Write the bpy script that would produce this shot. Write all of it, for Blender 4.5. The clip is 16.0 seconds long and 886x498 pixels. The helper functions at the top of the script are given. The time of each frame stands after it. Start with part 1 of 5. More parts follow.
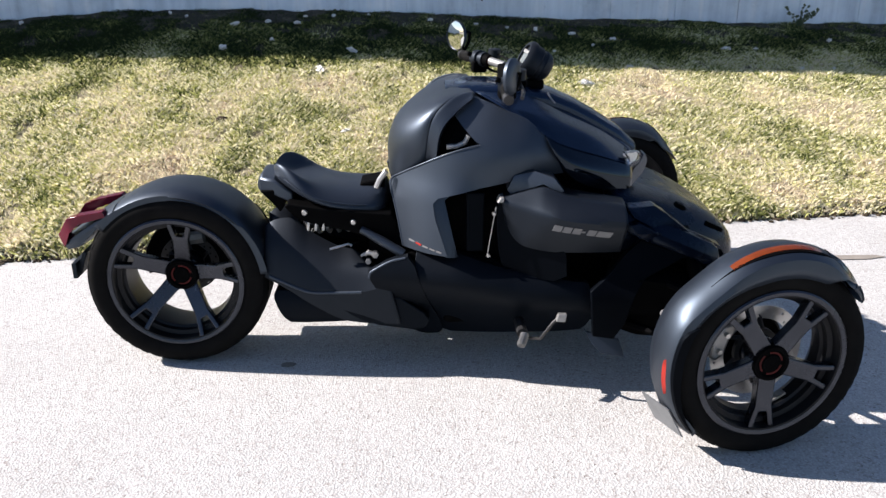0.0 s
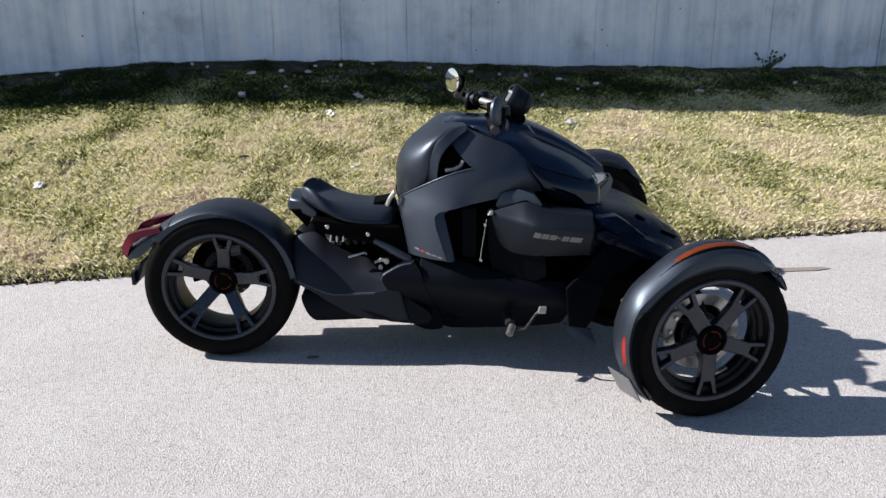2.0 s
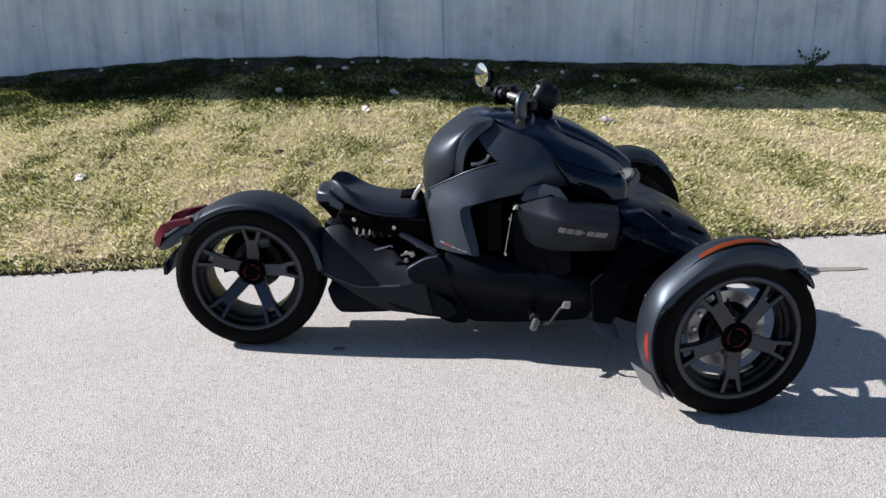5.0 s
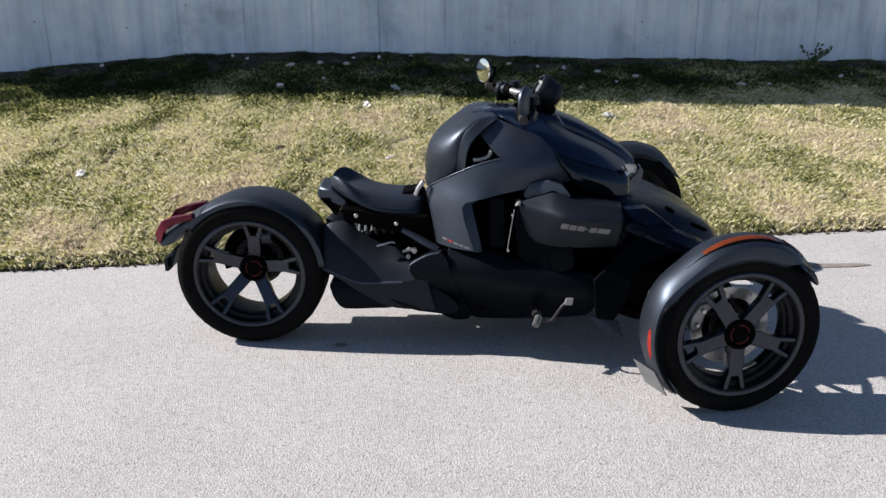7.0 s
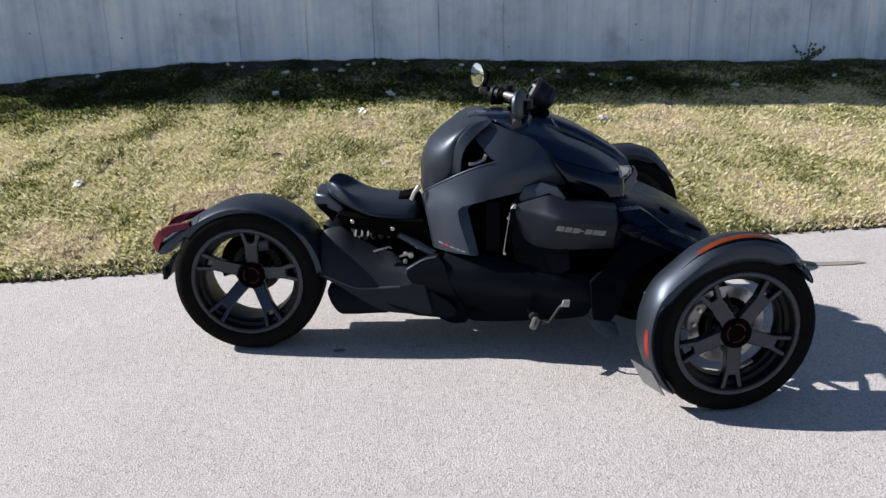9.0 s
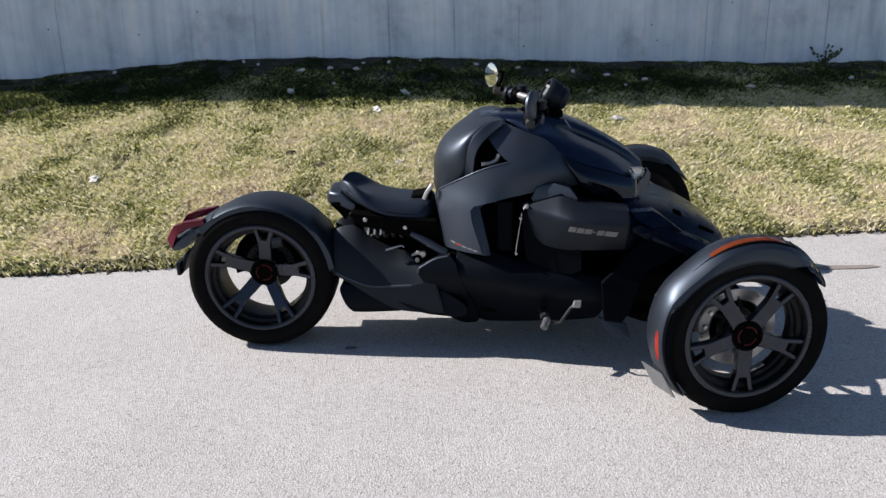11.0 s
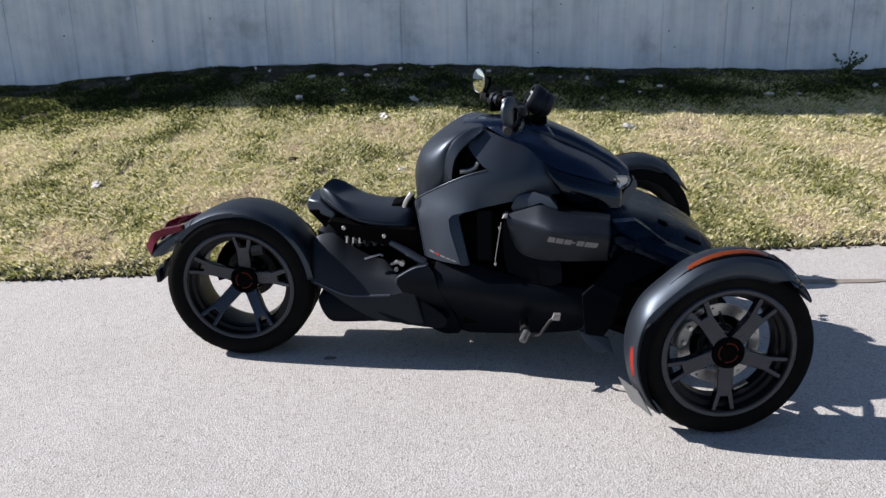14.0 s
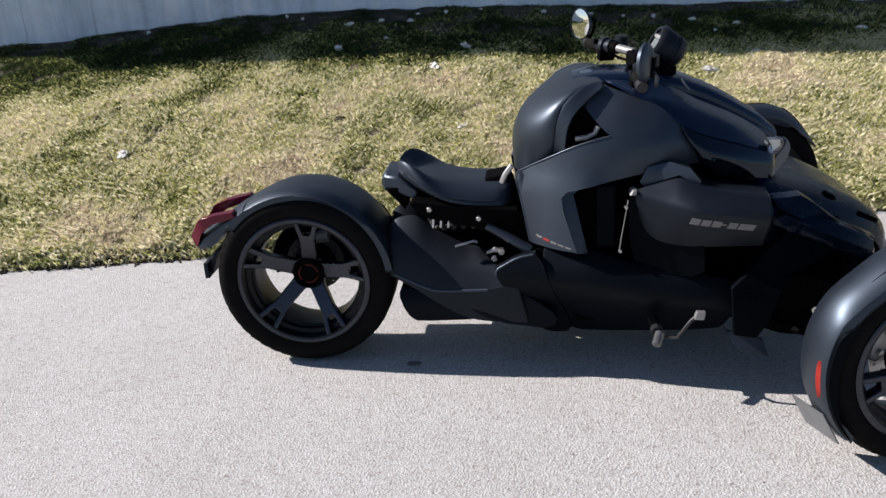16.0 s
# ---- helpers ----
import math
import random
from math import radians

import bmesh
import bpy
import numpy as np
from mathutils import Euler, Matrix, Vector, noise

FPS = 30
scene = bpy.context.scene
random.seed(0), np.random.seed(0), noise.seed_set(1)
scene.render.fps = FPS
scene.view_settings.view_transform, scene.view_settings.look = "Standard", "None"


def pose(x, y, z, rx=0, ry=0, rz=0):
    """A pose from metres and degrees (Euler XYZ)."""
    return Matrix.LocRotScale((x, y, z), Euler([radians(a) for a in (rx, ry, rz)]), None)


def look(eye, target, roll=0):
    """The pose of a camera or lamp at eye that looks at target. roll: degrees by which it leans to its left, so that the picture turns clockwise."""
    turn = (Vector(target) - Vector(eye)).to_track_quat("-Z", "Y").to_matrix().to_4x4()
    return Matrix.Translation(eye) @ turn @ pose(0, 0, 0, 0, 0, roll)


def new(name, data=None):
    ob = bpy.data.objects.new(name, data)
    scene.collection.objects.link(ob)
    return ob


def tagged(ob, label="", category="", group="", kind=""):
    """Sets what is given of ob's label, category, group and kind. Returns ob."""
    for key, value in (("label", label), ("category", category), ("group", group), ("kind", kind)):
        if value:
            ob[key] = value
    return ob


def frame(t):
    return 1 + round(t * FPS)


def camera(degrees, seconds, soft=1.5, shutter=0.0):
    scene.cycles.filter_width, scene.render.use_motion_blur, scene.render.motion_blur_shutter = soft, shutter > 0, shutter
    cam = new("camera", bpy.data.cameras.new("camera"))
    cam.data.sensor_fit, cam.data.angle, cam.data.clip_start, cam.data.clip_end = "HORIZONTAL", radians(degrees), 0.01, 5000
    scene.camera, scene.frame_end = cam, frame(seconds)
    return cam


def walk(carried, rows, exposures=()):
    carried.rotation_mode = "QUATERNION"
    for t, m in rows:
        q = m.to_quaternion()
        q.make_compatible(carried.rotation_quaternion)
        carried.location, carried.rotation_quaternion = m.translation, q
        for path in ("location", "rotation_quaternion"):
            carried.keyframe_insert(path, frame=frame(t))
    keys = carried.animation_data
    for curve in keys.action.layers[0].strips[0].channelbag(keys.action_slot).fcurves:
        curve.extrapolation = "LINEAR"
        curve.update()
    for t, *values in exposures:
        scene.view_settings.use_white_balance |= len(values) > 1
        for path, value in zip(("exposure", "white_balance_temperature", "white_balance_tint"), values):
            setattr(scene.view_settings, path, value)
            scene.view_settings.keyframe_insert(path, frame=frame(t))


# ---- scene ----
cam = camera(54.7, 16.0, soft=1.45)
PATH = [
    (0, (0.811, -2.738, 1.391), (0.847, -0.871, 0.674), 0.1),
    (0.5, (0.844, -2.97, 1.423), (0.773, -1.075, 0.789), -0.5),
    (1, (0.766, -3.178, 1.424), (0.807, -1.283, 0.785), -0.1),
    (1.5, (0.739, -3.298, 1.436), (0.814, -1.4, 0.811), 0.6),
    (2, (0.798, -3.284, 1.441), (0.836, -1.381, 0.826), -0.5),
    (2.5, (0.846, -3.28, 1.44), (0.832, -1.376, 0.829), 0.2),
    (3, (0.853, -3.288, 1.438), (0.811, -1.389, 0.813), 0.0),
    (3.5, (0.858, -3.298, 1.436), (0.814, -1.396, 0.817), -0.2),
    (4, (0.858, -3.304, 1.433), (0.793, -1.402, 0.816), -0.7),
    (6.5, (0.854, -3.296, 1.424), (0.808, -1.396, 0.802), -0.7),
    (7, (0.852, -3.293, 1.427), (0.792, -1.395, 0.8), -0.7),
    (7.5, (0.852, -3.293, 1.426), (0.795, -1.397, 0.793), -0.7),
    (8, (0.853, -3.301, 1.427), (0.797, -1.404, 0.795), -0.9),
    (8.5, (0.852, -3.302, 1.427), (0.785, -1.403, 0.802), -1.3),
    (8.7, (0.857, -3.304, 1.426), (0.802, -1.402, 0.811), -1.6),
    (11, (0.864, -3.317, 1.433), (0.777, -1.417, 0.815), -1.2),
    (11.5, (0.892, -3.317, 1.428), (0.79, -1.419, 0.807), -1.8),
    (12, (0.979, -3.29, 1.419), (0.807, -1.39, 0.82), -1.2),
    (12.5, (1.067, -3.259, 1.415), (0.876, -1.362, 0.812), -0.4),
    (13, (1.072, -3.232, 1.418), (0.893, -1.331, 0.825), -0.7),
    (13.5, (1.068, -3.23, 1.414), (0.906, -1.33, 0.811), -1.2),
    (14, (1.071, -3.23, 1.413), (0.901, -1.33, 0.813), -1.4),
    (14.5, (1.073, -3.211, 1.411), (0.896, -1.315, 0.802), -1.5),
    (15, (1.06, -3.155, 1.397), (0.847, -1.268, 0.767), -0.9),
    (15.5, (0.936, -2.98, 1.371), (0.697, -1.114, 0.691), -1.3),
    (16, (0.75, -2.677, 1.369), (0.535, -0.823, 0.651), -3.4),
]
EXPOSURES = [(0.0, 1.3, 6175, 15.5), (0.5, 1.08, 6175, 15.5), (1.0, 0.96, 6175, 15.5), (1.5, 0.92, 6175, 15.5), (4.0, 0.82, 6175, 15.5), (16.0, 0.76, 6175, 15.5)]
walk(cam, [(t, look(eye, target, roll)) for t, eye, target, roll in PATH], EXPOSURES)

# ---- world, sun ----
SUN_TO = Vector((-1.45, 0.18, 1.0)).normalized()
world = bpy.data.worlds.new("sky")
scene.world = world
world.use_nodes = True
wn = world.node_tree
sky = wn.nodes.new("ShaderNodeTexSky")
sky.sky_type = "NISHITA"
sky.sun_disc = False
sky.dust_density, sky.ozone_density = 0.4, 2.5
sky.sun_elevation = math.asin(SUN_TO.z)
sky.sun_rotation = math.atan2(SUN_TO.x, SUN_TO.y)
wn.nodes["Background"].inputs[1].default_value = 0.054
wn.links.new(sky.outputs[0], wn.nodes["Background"].inputs[0])
sun = new("sun", bpy.data.lights.new("sun", "SUN"))
sun.data.energy, sun.data.angle, sun.data.color = 5.0, radians(0.53), (1.0, 0.93, 0.84)
sun.matrix_world = look((0, 0, 20), Vector((0, 0, 20)) - SUN_TO)


# ---- materials ----
def material(name):
    m = bpy.data.materials.new(name)
    m.use_nodes = True
    return m, m.node_tree, m.node_tree.nodes["Principled BSDF"]


def noise_tex(nt, scale, detail=4, rough=0.55, coord="Object"):
    c = nt.nodes.new("ShaderNodeTexCoord")
    n = nt.nodes.new("ShaderNodeTexNoise")
    n.inputs["Scale"].default_value, n.inputs["Detail"].default_value, n.inputs["Roughness"].default_value = scale, detail, rough
    nt.links.new(c.outputs[coord], n.inputs["Vector"])
    return n


def ramp(nt, source, stops):
    r = nt.nodes.new("ShaderNodeValToRGB")
    while len(r.color_ramp.elements) < len(stops):
        r.color_ramp.elements.new(0.5)
    for e, (p, c) in zip(r.color_ramp.elements, stops):
        e.position, e.color = p, (*c, 1)
    nt.links.new(source, r.inputs[0])
    return r


def bump(nt, bs, source, strength, distance):
    b = nt.nodes.new("ShaderNodeBump")
    b.inputs["Strength"].default_value, b.inputs["Distance"].default_value = strength, distance
    nt.links.new(source, b.inputs["Height"])
    nt.links.new(b.outputs[0], bs.inputs["Normal"])


def plastic(name, dark, light, rough0, rough1, grain=900, grain_strength=0.08, metal=0.0, coat=0.0, gloss=0.5, sheen=(1, 1, 1)):
    """Paint, plastic, rubber or metal: mottled colour, uneven gloss, fine grain."""
    m, nt, bs = material(name)
    n = noise_tex(nt, 14, 5, 0.65)
    nt.links.new(ramp(nt, n.outputs[0], ((0.3, dark), (0.75, light))).outputs[0], bs.inputs["Base Color"])
    k = noise_tex(nt, 5, 6, 0.7)
    r = ramp(nt, k.outputs[0], ((0.3, (rough0,) * 3), (0.7, (rough1,) * 3)))
    nt.links.new(r.outputs[0], bs.inputs["Roughness"])
    bs.inputs["Metallic"].default_value = metal
    bs.inputs["Coat Weight"].default_value = coat
    bs.inputs["Specular IOR Level"].default_value = gloss
    bs.inputs["Specular Tint"].default_value = (*sheen, 1)
    g = noise_tex(nt, grain, 2)
    bump(nt, bs, g.outputs[0], grain_strength, 0.001)
    return m


# blue of the reflected sky, tinted into the sheen of the black finishes
SKY_TINT = (0.64, 0.8, 1.0)
SATIN = plastic("satin_black_paint", (0.0055, 0.0071, 0.0105), (0.0075, 0.0095, 0.0136), 0.4, 0.45, 900, 0.012, gloss=0.72, sheen=SKY_TINT)
# SATIN darkened and dulled: puts in the shade on the airbox's near side
BOX_PAINT = plastic("dull_satin_black_plastic", (0.003, 0.004, 0.0062), (0.0044, 0.0055, 0.0082), 0.4, 0.45, 700, 0.015, gloss=0.3, sheen=SKY_TINT)
# the blue base stands in for sky reflected on the hood
HOOD = plastic("sky_tinted_hood_black", (0.002, 0.0042, 0.0108), (0.003, 0.0056, 0.0138), 0.24, 0.31, 700, 0.03, gloss=0.16, sheen=(0.5, 0.72, 1.0))
PANEL = plastic("low_sheen_black_panel", (0.0021, 0.0028, 0.0043), (0.003, 0.0039, 0.0058), 0.45, 0.51, 700, 0.015, gloss=0.1, sheen=SKY_TINT)
SEMI = plastic("semi_matt_black_plastic", (0.0012, 0.0016, 0.0026), (0.0019, 0.0025, 0.0037), 0.4, 0.46, 700, 0.02, gloss=0.04, sheen=SKY_TINT)
# here too the blue base stands in for the reflected sky
DARK_GLOSS = plastic("dark_gloss_paint", (0.003, 0.0062, 0.016), (0.0045, 0.0082, 0.02), 0.16, 0.22, 700, 0.02, gloss=0.5, sheen=(0.5, 0.72, 1.0))
# SATIN lightened: sunlight on side panel and winglet is put into the colour
SATIN_LIT_GREY = plastic("satin_black_lit_grey", (0.0085, 0.0106, 0.0152), (0.0115, 0.014, 0.0195), 0.44, 0.48, 900, 0.012, gloss=0.8, sheen=SKY_TINT)
TEXTURED = plastic("textured_black_plastic", (0.006, 0.007, 0.009), (0.009, 0.0102, 0.0126), 0.46, 0.54, 500, 0.08, gloss=0.24, sheen=SKY_TINT)
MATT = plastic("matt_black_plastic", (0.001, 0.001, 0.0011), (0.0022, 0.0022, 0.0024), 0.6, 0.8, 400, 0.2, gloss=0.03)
GLOSS = plastic("gloss_black_plastic", (0.001, 0.0015, 0.003), (0.0016, 0.0024, 0.0042), 0.05, 0.1, 300, 0.01, 0, 0.0, 0.45, sheen=SKY_TINT)
RUBBER = plastic("tyre_rubber", (0.0035, 0.0035, 0.0035), (0.008, 0.0078, 0.0075), 0.68, 0.86, 160, 0.4, gloss=0.05)
VINYL = plastic("black_seat_vinyl", (0.011, 0.0142, 0.0205), (0.0155, 0.0192, 0.0268), 0.44, 0.5, 700, 0.04, gloss=0.5, sheen=SKY_TINT)
RIM = plastic("gunmetal_wheel_paint", (0.038, 0.042, 0.052), (0.052, 0.057, 0.069), 0.22, 0.3, 900, 0.04, 0.85)
# rim paint darkened: the shade inside the wheel is put into the colour
BARREL = plastic("shaded_wheel_barrel", (0.009, 0.0095, 0.011), (0.014, 0.0148, 0.017), 0.34, 0.44, 900, 0.05, 0.5, gloss=0.2)
STEEL = plastic("brushed_steel", (0.36, 0.36, 0.355), (0.5, 0.495, 0.49), 0.28, 0.42, 300, 0.1, 0.95)
CAST = plastic("cast_aluminium", (0.22, 0.22, 0.22), (0.34, 0.34, 0.33), 0.4, 0.6, 220, 0.3, 0.7)
PEG_METAL = plastic("worn_peg_metal", (0.1, 0.1, 0.1), (0.2, 0.2, 0.195), 0.4, 0.6, 220, 0.3, 0.7)
DARK_METAL = plastic("dark_metal", (0.02, 0.02, 0.021), (0.04, 0.04, 0.042), 0.4, 0.6, 300, 0.2, 0.6)
RED_LENS = plastic("red_lens", (0.075, 0.0015, 0.009), (0.11, 0.002, 0.014), 0.1, 0.16, 200, 0.02, 0, 0.0, 0.5, sheen=(1, 0.6, 0.7))
RED_REFLECTOR = plastic("red_reflector", (0.28, 0.014, 0.008), (0.36, 0.02, 0.01), 0.2, 0.3, 400, 0.2)
AMBER = plastic("amber_lens", (0.1, 0.018, 0.002), (0.15, 0.03, 0.004), 0.12, 0.2, 200, 0.05, 0, 0.3)
RED_PAINT = plastic("red_paint", (0.045, 0.002, 0.002), (0.065, 0.003, 0.003), 0.4, 0.5, gloss=0.15)
SILVER_PRINT = plastic("silver_print", (0.12, 0.12, 0.122), (0.17, 0.17, 0.17), 0.4, 0.5)
LCD = plastic("grey_display_glass", (0.13, 0.145, 0.14), (0.17, 0.185, 0.18), 0.08, 0.14, 200, 0.01, 0, 0.5)
MIRROR, _, mb = material("mirror_glass")
mb.inputs["Base Color"].default_value, mb.inputs["Metallic"].default_value, mb.inputs["Roughness"].default_value = (0.66, 0.68, 0.68, 1), 1, 0.03
CLEAR, _, cb = material("clear_lens")
cb.inputs["Base Color"].default_value, cb.inputs["Roughness"].default_value = (0.95, 0.97, 0.98, 1), 0.04
cb.inputs["Transmission Weight"].default_value, cb.inputs["IOR"].default_value = 1.0, 1.45


def concrete_road():
    m, nt, bs = material("exposed_aggregate_concrete")
    v = nt.nodes.new("ShaderNodeTexVoronoi")
    v.inputs["Scale"].default_value = 165
    c = nt.nodes.new("ShaderNodeTexCoord")
    nt.links.new(c.outputs["Object"], v.inputs["Vector"])
    stone = ramp(nt, v.outputs["Color"], ((0.0, (0.2, 0.178, 0.16)), (0.12, (0.35, 0.328, 0.31)), (0.26, (0.435, 0.427, 0.412)), (0.65, (0.492, 0.49, 0.476)), (1.0, (0.58, 0.582, 0.57))))
    paste = ramp(nt, v.outputs["Distance"], ((0.35, (1, 1, 1)), (0.62, (0.86, 0.845, 0.83))))
    mul = nt.nodes.new("ShaderNodeMixRGB")
    mul.blend_type = "MULTIPLY"
    mul.inputs[0].default_value = 1
    nt.links.new(stone.outputs[0], mul.inputs[1])
    nt.links.new(paste.outputs[0], mul.inputs[2])
    big = noise_tex(nt, 1.3, 6, 0.65)
    tone = ramp(nt, big.outputs[0], ((0.3, (0.87, 0.862, 0.855)), (0.5, (0.95, 0.948, 0.945)), (0.68, (1, 1, 1))))
    mul2 = nt.nodes.new("ShaderNodeMixRGB")
    mul2.blend_type = "MULTIPLY"
    mul2.inputs[0].default_value = 1
    nt.links.new(mul.outputs[0], mul2.inputs[1])
    nt.links.new(tone.outputs[0], mul2.inputs[2])
    spot = noise_tex(nt, 24, 4, 0.7)
    blot = ramp(nt, spot.outputs[0], ((0.3, (0.87, 0.87, 0.87)), (0.46, (0.965, 0.97, 0.97)), (0.62, (1, 1.0, 1.0))))
    mul3 = nt.nodes.new("ShaderNodeMixRGB")
    mul3.blend_type = "MULTIPLY"
    mul3.inputs[0].default_value = 1
    nt.links.new(mul2.outputs[0], mul3.inputs[1])
    nt.links.new(blot.outputs[0], mul3.inputs[2])
    nt.links.new(mul3.outputs[0], bs.inputs["Base Color"])
    bs.inputs["Roughness"].default_value = 0.85
    bump(nt, bs, v.outputs["Distance"], 0.5, 0.004)
    return m


def concrete_wall():
    m, nt, bs = material("weathered_cast_concrete")
    c = nt.nodes.new("ShaderNodeTexCoord")
    mp = nt.nodes.new("ShaderNodeMapping")
    mp.inputs["Scale"].default_value = (4.0, 4.0, 0.45)
    nt.links.new(c.outputs["Object"], mp.inputs["Vector"])
    streak = nt.nodes.new("ShaderNodeTexNoise")
    streak.inputs["Scale"].default_value, streak.inputs["Detail"].default_value = 1.6, 7
    nt.links.new(mp.outputs[0], streak.inputs["Vector"])
    a = ramp(nt, streak.outputs[0], ((0.28, (0.58, 0.65, 0.71)), (0.42, (0.78, 0.85, 0.91)), (0.57, (0.86, 0.925, 0.975)), (0.7, (0.97, 0.985, 0.995))))
    n = noise_tex(nt, 1.7, 9, 0.68)
    b = ramp(nt, n.outputs[0], ((0.33, (0.64, 0.66, 0.675)), (0.46, (0.89, 0.9, 0.91)), (0.6, (1, 1, 1))))
    mul = nt.nodes.new("ShaderNodeMixRGB")
    mul.blend_type = "MULTIPLY"
    mul.inputs[0].default_value = 1
    nt.links.new(a.outputs[0], mul.inputs[1])
    nt.links.new(b.outputs[0], mul.inputs[2])
    mp2 = nt.nodes.new("ShaderNodeMapping")
    mp2.inputs["Scale"].default_value = (26.0, 26.0, 0.9)
    nt.links.new(c.outputs["Object"], mp2.inputs["Vector"])
    fine = nt.nodes.new("ShaderNodeTexNoise")
    fine.inputs["Scale"].default_value, fine.inputs["Detail"].default_value = 1.2, 6
    nt.links.new(mp2.outputs[0], fine.inputs["Vector"])
    runs = ramp(nt, fine.outputs[0], ((0.3, (0.9, 0.905, 0.91)), (0.5, (0.975, 0.975, 0.975)), (0.66, (1, 1, 1))))
    spots = noise_tex(nt, 11, 6, 0.75)
    s = ramp(nt, spots.outputs[0], ((0.27, (0.72, 0.73, 0.75)), (0.36, (1, 1, 1))))
    info = nt.nodes.new("ShaderNodeObjectInfo")
    tint = ramp(nt, info.outputs["Random"], ((0.0, (0.93, 0.93, 0.93)), (1.0, (1, 1, 1))))
    last = mul.outputs[0]
    for other in (s, tint, runs):
        m2 = nt.nodes.new("ShaderNodeMixRGB")
        m2.blend_type = "MULTIPLY"
        m2.inputs[0].default_value = 1
        nt.links.new(last, m2.inputs[1])
        nt.links.new(other.outputs[0], m2.inputs[2])
        last = m2.outputs[0]
    nt.links.new(last, bs.inputs["Base Color"])
    bs.inputs["Roughness"].default_value = 0.9
    f = noise_tex(nt, 60, 5, 0.7)
    bump(nt, bs, f.outputs[0], 0.35, 0.004)
    return m


def soil():
    m, nt, bs = material("lawn_soil_and_thatch")
    n = noise_tex(nt, 9, 8, 0.7)
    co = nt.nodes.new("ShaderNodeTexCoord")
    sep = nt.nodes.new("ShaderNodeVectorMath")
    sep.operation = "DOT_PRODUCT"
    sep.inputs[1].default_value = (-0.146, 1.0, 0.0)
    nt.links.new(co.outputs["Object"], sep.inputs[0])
    # darker towards the wall: the shade there is painted into the soil colour
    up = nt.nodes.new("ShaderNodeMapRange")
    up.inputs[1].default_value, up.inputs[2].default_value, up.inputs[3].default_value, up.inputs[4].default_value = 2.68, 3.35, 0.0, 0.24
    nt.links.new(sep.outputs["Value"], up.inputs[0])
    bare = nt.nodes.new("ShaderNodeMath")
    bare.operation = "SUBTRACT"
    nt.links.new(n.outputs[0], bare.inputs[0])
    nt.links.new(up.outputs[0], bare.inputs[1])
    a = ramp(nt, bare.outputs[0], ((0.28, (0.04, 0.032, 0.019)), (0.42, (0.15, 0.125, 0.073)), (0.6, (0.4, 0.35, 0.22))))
    nt.links.new(a.outputs[0], bs.inputs["Base Color"])
    bs.inputs["Roughness"].default_value = 0.95
    f = noise_tex(nt, 70, 6, 0.7)
    bump(nt, bs, f.outputs[0], 0.8, 0.02)
    return m


def grass_material():
    m, nt, bs = material("dormant_grass")
    g = nt.nodes.new("ShaderNodeNewGeometry")
    patch = noise_tex(nt, 1.8, 5, 0.66)
    add = nt.nodes.new("ShaderNodeMath")
    add.operation = "MULTIPLY_ADD"
    add.inputs[1].default_value, add.inputs[2].default_value = 0.42, -0.2
    nt.links.new(g.outputs["Random Per Island"], add.inputs[0])
    tot = nt.nodes.new("ShaderNodeMath")
    nt.links.new(add.outputs[0], tot.inputs[0])
    wide = nt.nodes.new("ShaderNodeMath")
    wide.operation = "MULTIPLY_ADD"
    wide.inputs[1].default_value, wide.inputs[2].default_value = 1.15, -0.075
    nt.links.new(patch.outputs[0], wide.inputs[0])
    # drier towards one end of the bank
    place = nt.nodes.new("ShaderNodeTexCoord")
    along = nt.nodes.new("ShaderNodeVectorMath")
    along.operation = "DOT_PRODUCT"
    along.inputs[1].default_value = (0.018, 0.0, 0.0)
    nt.links.new(place.outputs["Object"], along.inputs[0])
    dry = nt.nodes.new("ShaderNodeMath")
    nt.links.new(wide.outputs[0], dry.inputs[0])
    nt.links.new(along.outputs["Value"], dry.inputs[1])
    nt.links.new(dry.outputs[0], tot.inputs[1])
    # the wall's shade is painted in: blades darker and greener towards the wall
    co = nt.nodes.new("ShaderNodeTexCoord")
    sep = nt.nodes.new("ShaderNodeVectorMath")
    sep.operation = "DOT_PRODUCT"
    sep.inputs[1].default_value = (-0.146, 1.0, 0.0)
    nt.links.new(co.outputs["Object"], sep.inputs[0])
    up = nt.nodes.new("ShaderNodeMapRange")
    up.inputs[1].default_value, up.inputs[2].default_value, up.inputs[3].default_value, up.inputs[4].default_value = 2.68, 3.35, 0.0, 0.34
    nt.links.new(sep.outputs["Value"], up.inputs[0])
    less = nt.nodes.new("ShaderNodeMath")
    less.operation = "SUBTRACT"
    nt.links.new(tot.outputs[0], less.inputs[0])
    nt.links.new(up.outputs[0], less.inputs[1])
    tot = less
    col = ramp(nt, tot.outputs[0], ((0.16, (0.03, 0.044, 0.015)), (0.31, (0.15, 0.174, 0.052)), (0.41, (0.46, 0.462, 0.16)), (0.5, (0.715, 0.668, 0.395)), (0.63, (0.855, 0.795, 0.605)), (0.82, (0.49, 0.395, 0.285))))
    nt.links.new(col.outputs[0], bs.inputs["Base Color"])
    bs.inputs["Roughness"].default_value = 0.7
    bs.inputs["Specular IOR Level"].default_value = 0.15
    tr = nt.nodes.new("ShaderNodeBsdfTranslucent")
    nt.links.new(col.outputs[0], tr.inputs[0])
    mix = nt.nodes.new("ShaderNodeMixShader")
    mix.inputs[0].default_value = 0.38
    nt.links.new(bs.outputs[0], mix.inputs[1])
    nt.links.new(tr.outputs[0], mix.inputs[2])
    nt.links.new(mix.outputs[0], nt.nodes["Material Output"].inputs["Surface"])
    return m


